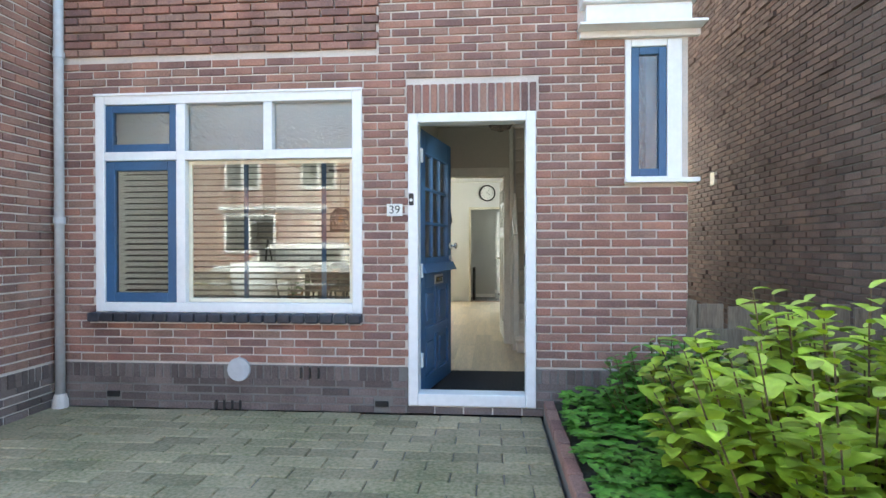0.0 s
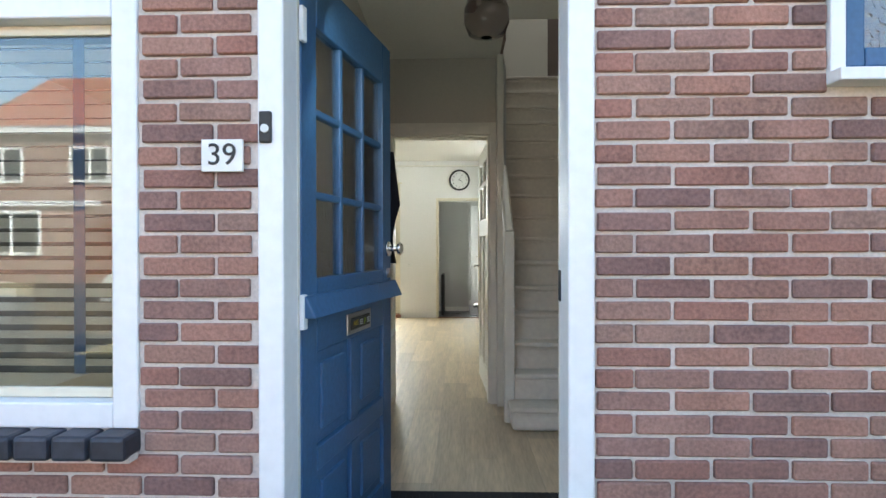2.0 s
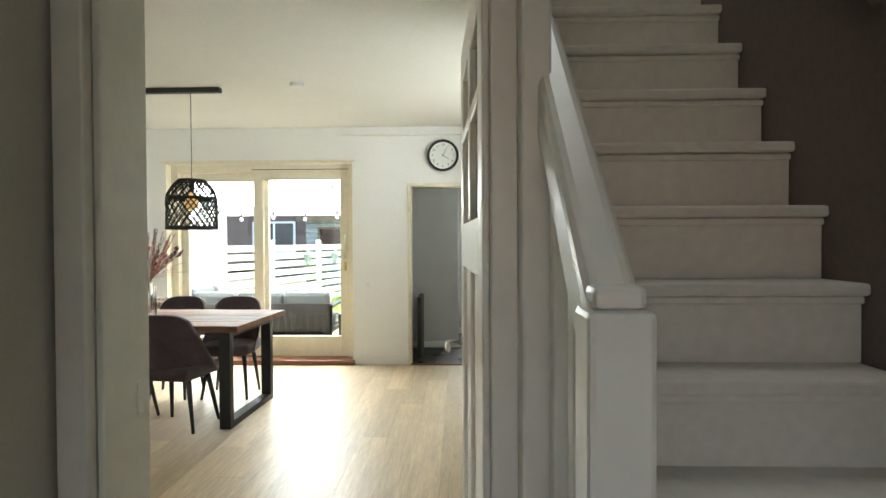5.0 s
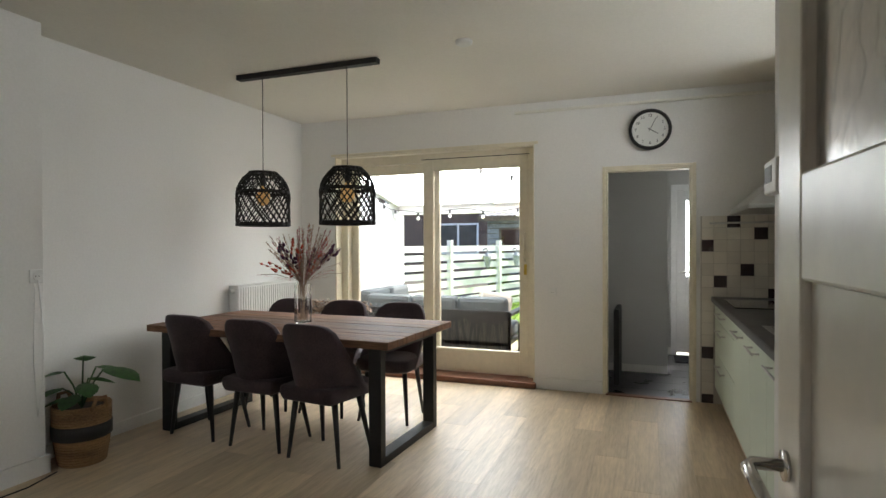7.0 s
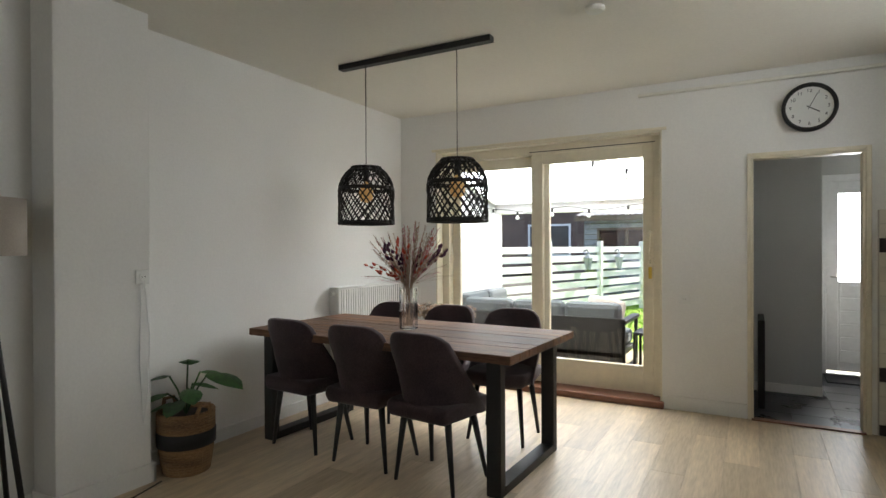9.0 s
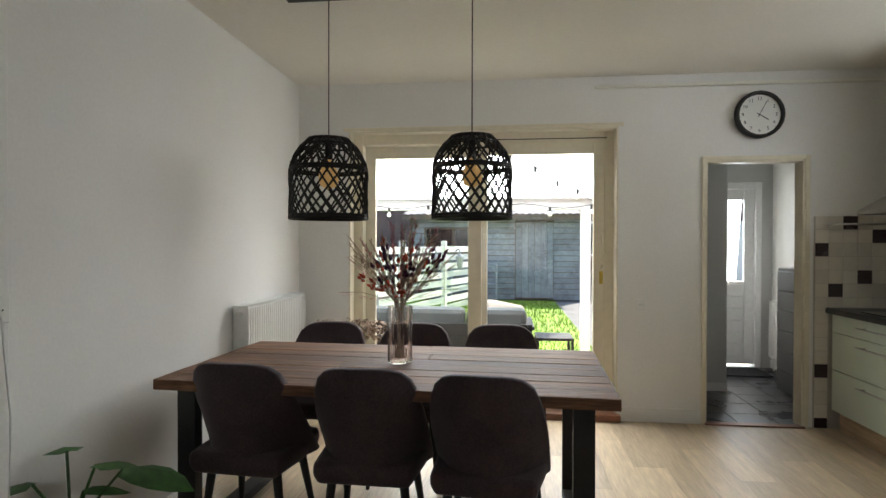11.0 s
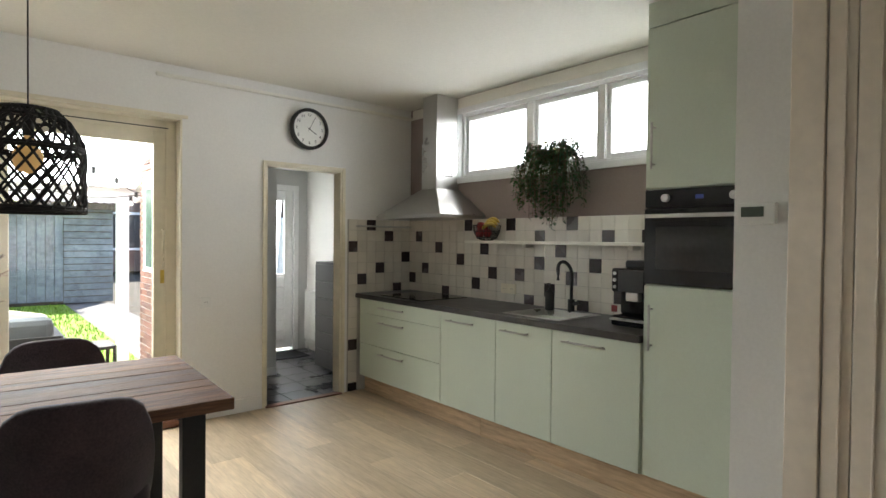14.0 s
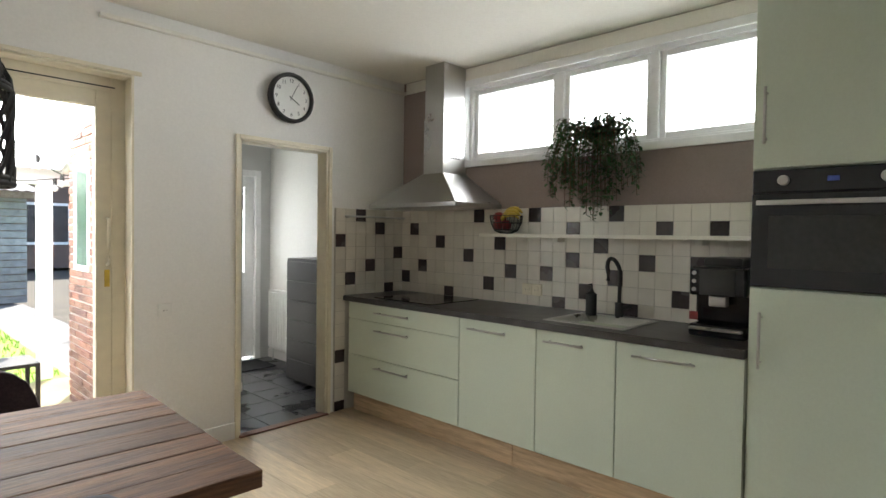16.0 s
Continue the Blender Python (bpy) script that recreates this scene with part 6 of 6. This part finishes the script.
def shed():
    t = thing("garden_shed", -2.0, 18.2, BGZ, "weathered grey boarded garden shed with door", "shed")
    boxes("core", OLDWOOD, [((-2.3, 0.03, 0), (2.4, 2.6, 2.2))], t, 0)
    for i in range(15):
        z = i * 0.145
        for a, b in ((-2.3, 0.45), (1.45, 2.4)):
            if 1.2 < z < 1.85 and a < 0:
                boxes("board", SHEDWOOD, [((-2.3, 0.0, z), (-1.95, 0.03, z + 0.128))], t, 0.004)
                boxes("board", SHEDWOOD, [((-0.35, 0.0, z), (0.45, 0.03, z + 0.128))], t, 0.004)
            else:
                boxes("board", SHEDWOOD, [((a, 0.0, z), (b, 0.03, z + 0.128))], t, 0.004)
    d = boxes("door", SHEDWOOD, [((0.47 + i * 0.163, 0.0, 0.05), (0.47 + i * 0.163 + 0.155, 0.025, 2.02)) for i in range(6)], t, 0.004)
    tagged(d, kind="")
    w = boxes("window", OLDWOOD, frame_boxes(-1.95, -0.35, 1.2, 1.9, -0.02, 0.03, 0.06) + [((-1.2, -0.02, 1.26), (-1.14, 0.03, 1.84))], t, 0.004)
    boxes("pane", BLACKGLOSS, [((-1.89, 0.0, 1.26), (-0.41, 0.01, 1.84))], w, 0)
    bm = bmesh.new()
    n = 60
    rows = [[bm.verts.new((-2.5 + 5.1 * i / n, y, z + (0.025 if i % 2 else 0))) for i in range(n + 1)] for y, z in ((-0.35, 2.22), (2.8, 2.75))]
    for i in range(n):
        bm.faces.new((rows[0][i], rows[0][i + 1], rows[1][i + 1], rows[1][i]))
    make("roof", bm, ROOFGREY, t)
    boxes("fascia", OLDWOOD, [((-2.5, -0.3, 2.08), (2.6, -0.26, 2.21))], t, 0.004)
    b = thing("garden_bench", -2.6, 17.6, BGZ, "weathered wooden garden bench by the shed", "bench")
    boxes("seat", SHEDWOOD, [((-0.6, -0.2, 0.42), (0.6, 0.2, 0.46))], b, 0.004)
    boxes("backrest", SHEDWOOD, [((-0.6, 0.17, 0.75), (0.6, 0.2, 0.95))], b, 0.004)
    boxes("side", SHEDWOOD, [((-0.6, -0.2, 0), (-0.55, 0.2, 0.95)), ((0.55, -0.2, 0), (0.6, 0.2, 0.95))], b, 0.004)


shed()


def rear_house(x):
    t = thing("house", x, 30.0, BGZ, "brown brick terraced house with white windows behind gardens", "house", "houses behind the garden")
    boxes("wall", BRICK_NEIGH, [((-3.0, 0, 0), (3.0, 8, 5.4))], t, 0)
    boxes("gutter", WHITE_OUT, [((-3.0, -0.3, 5.2), (3.0, 0, 5.4))], t, 0.02)
    bm = bmesh.new()
    a = [bm.verts.new(p) for p in ((-3, -0.3, 5.4), (3, -0.3, 5.4), (3, 4, 8.4), (-3, 4, 8.4), (-3, 8.3, 5.4), (3, 8.3, 5.4))]
    bm.faces.new((a[0], a[1], a[2], a[3])), bm.faces.new((a[3], a[2], a[5], a[4]))
    make("roof", bm, ROOF, t)
    for wx, wz, w, h in ((-1.6, 3.3, 1.7, 1.3), (1.3, 3.3, 1.3, 1.3), (-1.2, 0.9, 2.2, 1.6)):
        wi = boxes("window", WHITE_OUT, frame_boxes(wx - w / 2, wx + w / 2, wz, wz + h, -0.06, 0, 0.1) + [((wx - 0.05, -0.05, wz + 0.1), (wx + 0.05, 0, wz + h - 0.1))], t, 0)
        boxes("pane", SLATE, [((wx - w / 2 + 0.1, -0.02, wz + 0.1), (wx + w / 2 - 0.1, 0, wz + h - 0.1))], wi, 0)
    return t


rh = rear_house(-2)
for hx in (-20, -14, -8, 4, 10):
    copy_thing(rh, pose(hx, 30.0, BGZ))
shrub(-3.85, 17.7, BGZ, 0.35, 1.7, 40, LEAF_LIGHT, "tall leafy climber at the garden's end", 33, 0.12)
shrub(0.9, 13.5, BGZ, 0.7, 1.5, 60, LEAF, "flowering green garden shrub behind the house", 34, 0.10)
wall_outhouse = structure(boxes("wall_outhouse", MORTAR, [((-0.742, 8.202, BGZ), (-0.701, 10.02, 2.55))], bevel=0), "red brick outhouse wall by the terrace")
structure(boxes("wall_outhouse_end", BRICK, [((-0.70, 10.152, BGZ), (0.3, 10.2, 2.55)), ((1.06, 10.152, BGZ), (1.345, 10.2, 2.55))], bevel=0), "red brick outhouse wall")
ow = structure(boxes("window_4", WHITE_OUT, [((-0.758, 9.42, 1.04), (-0.743, 9.85, 1.09)), ((-0.758, 9.42, 1.95), (-0.743, 9.85, 2.0)), ((-0.758, 9.42, 1.09), (-0.743, 9.47, 1.95)), ((-0.758, 9.80, 1.09), (-0.743, 9.85, 1.95))], bevel=0.003), "small white framed outhouse window")
boxes("pane", material("green_glass", (0.10, 0.16, 0.12), 0.15, bump=0), [((-0.750, 9.47, 1.09), (-0.7435, 9.80, 1.95))], ow, 0)
structure(boxes("garden_wall_right", WHITEFENCE, [((3.0, 10.6, BGZ), (3.06, 18, 1.8))], bevel=0), "white garden boundary fence")

# ---- pieces of walls, floors and pavements ----
PIECES = {}


def piece_mesh(key, sx, sy, sz, mat, inset=0.0):
    """One shared block, chamfered on the edges of its showing side."""
    if key in PIECES:
        return PIECES[key]
    bm = bmesh.new()
    add_box(bm, (0, 0, 0), (sx, sy, sz))
    if inset:
        bmesh.ops.bevel(bm, geom=bm.edges[:], offset=inset, segments=1, affect="EDGES")
    me = bpy.data.meshes.new(key)
    bmesh.ops.recalc_face_normals(bm, faces=bm.faces)
    bm.to_mesh(me)
    bm.free()
    me.materials.append(mat)
    PIECES[key] = me
    return me


def clear(a, b, c, d, holes):
    return not any(a < h[1] - 0.004 and b > h[0] + 0.004 and c < h[3] - 0.004 and d > h[2] + 0.004 for h in holes)


def brick_face(parent, axis, face, u0, u1, z0, z1, holes, mat, near=None, proud=0.0, seed=1, limit=280, flip=1, knobs=False, bond=0.593):
    """Running bond with half bricks, pieces 12 mm proud of the mortar. near: (u, z) round which pieces are single objects."""
    rnd = random.Random(seed)
    P, H, J = 0.2175, 0.0522, 0.0116
    spots = []
    row, z = 0, z0
    while z + H <= z1 + 0.02:
        u = bond + (P / 2 if row % 2 else 0.0) + J / 2
        u -= math.ceil((u - u0) / P) * P
        w = P - J
        while u < u1:
            a, b = max(u, u0), min(u + w, u1)
            cuts = [(a, b)]
            for h in holes:
                if z < h[3] - 0.012 and z + H > h[2] + 0.012:
                    nxt = []
                    for p, q in cuts:
                        if q <= h[0] or p >= h[1]:
                            nxt.append((p, q))
                        else:
                            if h[0] - p > 0.02:
                                nxt.append((p, h[0] - 0.004))
                            if q - h[1] > 0.02:
                                nxt.append((h[1] + 0.004, q))
                    cuts = nxt
            spots += [(p, z, q - p) for p, q in cuts if q - p > 0.025]
            u += P
        z += H + J
        row += 1
    if near:
        spots.sort(key=lambda s: (s[0] + s[2] / 2 - near[0]) ** 2 + (s[1] - near[1]) ** 2)
    bm = bmesh.new()
    for i, (u, z, w) in enumerate(spots):
        d = 0.012 + rnd.uniform(-0.0035, 0.0025) + proud
        if knobs and rnd.random() < 0.05:
            d += 0.02
        dz, du = rnd.uniform(-0.002, 0.002), rnd.uniform(-0.002, 0.002)
        if near and i < limit:
            w2 = round(w / 0.005) * 0.005
            me = piece_mesh("brick_%s_%d" % (mat.name, round(w2 * 1000)), w2, 0.03, H, mat, 0.004)
            ob = new("brick", me)
            ob.parent = parent
            ob.matrix_basis = pose(u + du, face + 0.012 - d, z + dz, 0, rnd.uniform(-0.4, 0.4), 0)
            continue
        c = 0.003
        if axis == "y":
            f0, f1 = face + 0.012 - d, face + 0.04
            o = [(u + du + c, f0, z + dz + c), (u + du + w - c, f0, z + dz + c), (u + du + w - c, f0, z + dz + H - c), (u + du + c, f0, z + dz + H - c)]
            p = [(u + du, f0 + 0.006, z + dz), (u + du + w, f0 + 0.006, z + dz), (u + du + w, f0 + 0.006, z + dz + H), (u + du, f0 + 0.006, z + dz + H)]
            q = [(a, f1, e) for a, _, e in p]
        else:
            f0, f1 = face + flip * d, face - flip * 0.02
            o = [(f0, u + du + c, z + dz + c), (f0, u + du + w - c, z + dz + c), (f0, u + du + w - c, z + dz + H - c), (f0, u + du + c, z + dz + H - c)]
            p = [(f0 - flip * 0.006, u + du, z + dz), (f0 - flip * 0.006, u + du + w, z + dz), (f0 - flip * 0.006, u + du + w, z + dz + H), (f0 - flip * 0.006, u + du, z + dz + H)]
            q = [(f1, a, e) for _, a, e in p]
        o, p, q = ([bm.verts.new(v) for v in s] for s in (o, p, q))
        bm.faces.new(o)
        for j in range(4):
            k = (j + 1) % 4
            bm.faces.new((p[j], p[k], o[k], o[j])), bm.faces.new((q[j], q[k], p[k], p[j]))
    ob = make("bricks", bm, mat, parent)
    tagged(ob, kind="stuff")


SOLDIER = (-0.49, 0.50, 2.2, 2.425)
PANEL = (-3.3, -0.70, 2.69, 4.5)
FH = [WIN, DOOR, (1.13, 1.575, 1.655, 2.76), (0.79, 1.6, 2.7, 4.3), SOLDIER, (-3.0, -0.83, 0.60, 0.69), PANEL]
brick_face(wall_front, "y", 0.0, -3.3, 1.575, 0.298, 3.6, FH, BRICK, near=(0.1, 1.3), limit=290)
brick_face(wall_front, "y", 0.0, -3.3, -0.70, 2.70, 3.6, (), BRICK, proud=0.018, seed=5)
brick_face(wall_front, "y", 0.0, -3.3, 1.575, GZ, 0.16, [DOOR, (-2.89, -2.77, 0.01, 0.06), (-0.74, -0.62, -0.03, 0.03)], BRICK_PLINTH, seed=3)
tagged(boxes("plinth_mortar", MORTAR_DARK, [((-3.3, 0.006, GZ), (-0.477, 0.0118, 0.28)), ((0.482, 0.006, GZ), (1.575, 0.0118, 0.28))], wall_front, 0))
# upright courses: plinth band and door lintel
bm = bmesh.new()
rnd = random.Random(11)
x = -3.29
while x < 1.55:
    if not (-0.55 < x < 0.48) and not (-1.96 < x < -1.78):
        add_box(bm, (x, rnd.uniform(-0.004, 0.002), 0.17), (x + 0.05 + rnd.uniform(-0.004, 0.004), 0.03, 0.275))
    x += 0.0625
tagged(make("upright_bricks", bm, BRICK_PLINTH, wall_front, 0.003), kind="stuff")
for i in range(16):
    ob = new("lintel_brick", piece_mesh("lintel", 0.047, 0.03, 0.21, BRICK, 0.004))
    ob.parent, ob.matrix_basis = wall_front, pose(-0.485 + i * 0.0615, -0.003, 2.205, 0, rnd.uniform(-0.4, 0.4), 0)
brick_face(wall_left_neighbour, "x", -3.312, -1.6, 0.0, 0.298, 3.6, (), BRICK, seed=6, flip=1)
brick_face(wall_left_neighbour, "x", -3.312, -1.6, 0.0, GZ, 0.16, (), BRICK_PLINTH, seed=8, flip=1)
bm = bmesh.new()
for i in range(25):
    add_box(bm, (-3.33, -1.585 + i * 0.0625, 0.17), (-3.30 + rnd.uniform(-0.003, 0.003), -1.585 + i * 0.0625 + 0.05, 0.275))
tagged(make("upright_bricks", bm, BRICK_PLINTH, wall_left_neighbour, 0.003), kind="stuff")
brick_face(wall_right_neighbour, "x", 3.012, -1.2, 8.0, GZ, 6.0, (), BRICK_NEIGH, seed=9, flip=-1, knobs=True)
brick_face(wall_outhouse, "x", -0.742, 8.21, 10.02, BGZ, 2.5, [(9.42, 9.85, 1.04, 2.0)], BRICK, seed=14, flip=-1)
# kerb bricks
for i in range(20):
    ob = new("kerb_brick", piece_mesh("kerb", 0.075, 0.21, 0.07, BRICK, 0.006))
    ob.parent, ob.matrix_basis = kerb, pose(0.53, -0.23 - i * 0.222, -0.02 + rnd.uniform(-0.006, 0.006), 0, 0, rnd.uniform(-1.5, 1.5))
# yard pavers
bm = bmesh.new()
n = 0
r, y = 0, -0.02
while y > -6.4:
    x = -4.4 - (0.15 if r % 2 else 0)
    while x < 0.50:
        w = min(0.292, 0.515 - x)
        if w > 0.05:
            if n < 280 and y > -4.6 and x > -3.2:
                ob = new("paver", piece_mesh("paver_%d" % round(w * 100), w, 0.142, 0.05, PAVER, 0.006))
                ob.parent, ob.matrix_basis = paving, pose(x, y - 0.145, GZ - 0.05 + rnd.uniform(-0.004, 0.004), rnd.uniform(-0.7, 0.7), rnd.uniform(-0.5, 0.5), rnd.uniform(-0.8, 0.8))
                n += 1
            else:
                add_box(bm, (x, y - 0.145, GZ - 0.05), (x + w, y - 0.003, GZ + rnd.uniform(-0.004, 0.004)))
        x += 0.298
    y -= 0.148
    r += 1
tagged(make("pavers", bm, PAVER, paving, 0.004), kind="stuff")
# laminate planks
r = 0
x = -3.46
while x < 1.34:
    y = 0.29 - (r * 0.47) % 1.28
    while y < 7.88:
        a, b = max(y, 0.29), min(y + 1.279, 7.885)
        if b - a > 0.05:
            w = min(0.1895, 1.34 - x)
            ob = new("plank", piece_mesh("plank_%d_%d" % (round(w * 1000), round((b - a) * 1000)), w, b - a, 0.012, OAK, 0.0008))
            ob.parent, ob.matrix_basis = floor, pose(x, a, -0.012)
        y += 1.28
    x += 0.19
    r += 1
# slate tiles
for i in range(6):
    for j in range(7):
        x, y = -0.6 + i * 0.3, 7.9 + j * 0.3
        ob = new("slate_tile", piece_mesh("slate", 0.295, 0.295, 0.012, SLATE, 0.001))
        ob.parent, ob.matrix_basis = floor_u, pose(x, y, -0.014)
# kitchen tiles: rows of ten centimetre tiles with dark ones scattered
DARK_R = {(1, 5), (4, 4), (7, 3), (11, 2), (9, 1), (5, 0), (2, 2), (0, 1), (8, 6), (10, 4), (13, 6), (16, 5), (22, 5), (18, 4), (16, 3), (21, 3), (14, 2), (19, 2), (15, 0), (24, 3), (19, 6), (25, 5), (20, 0), (17, 1), (23, 1)}
DARK_B = {(4, 6), (2, 5), (6, 4), (0, 3), (3, 2), (5, 1), (1, 0), (6, -5), (6, -9)}
tiling = structure(boxes("wall_tiles", GROUT, [((1.1985, 5.035, 0.90), (1.2049, 7.8899, 1.575)), ((0.495, 7.8835, 0.0), (1.1985, 7.8899, 1.575))], bevel=0), "white wall tiles with scattered dark ones")
TZ = 0.878
for c in range(29):
    for q in range(7):
        z0, h = TZ + q * 0.1, 0.0975
        if q == 0:
            z0, h = 0.901, TZ + 0.0975 - 0.901
        w = 0.0975 if c < 28 else 0.04
        dark = (c, q) in DARK_R
        ob = new("tile", piece_mesh("tile_r_%s_%d_%d" % (dark, q == 0, c == 28), 0.006, w, h, TILE_D if dark else TILE_W, 0.0012))
        ob.parent, ob.matrix_basis = tiling, pose(1.1945, 7.883 - c * 0.1 - w, z0)
for c in range(7):
    for q in range(-9, 7):
        if q < 0 and c < 6:
            continue
        z0, h = TZ + q * 0.1, 0.0975
        if q == -9:
            z0, h = 0.002, TZ - 0.8 - 0.004
        dark = (c, q) in DARK_B
        w = 0.0975 if c < 6 else 0.09
        ob = new("tile", piece_mesh("tile_b_%s_%d_%d" % (dark, q == -9, c == 6), w, 0.006, h, TILE_D if dark else TILE_W, 0.0012))
        ob.parent, ob.matrix_basis = tiling, pose(1.194 - c * 0.1 - w, 7.8795, z0)
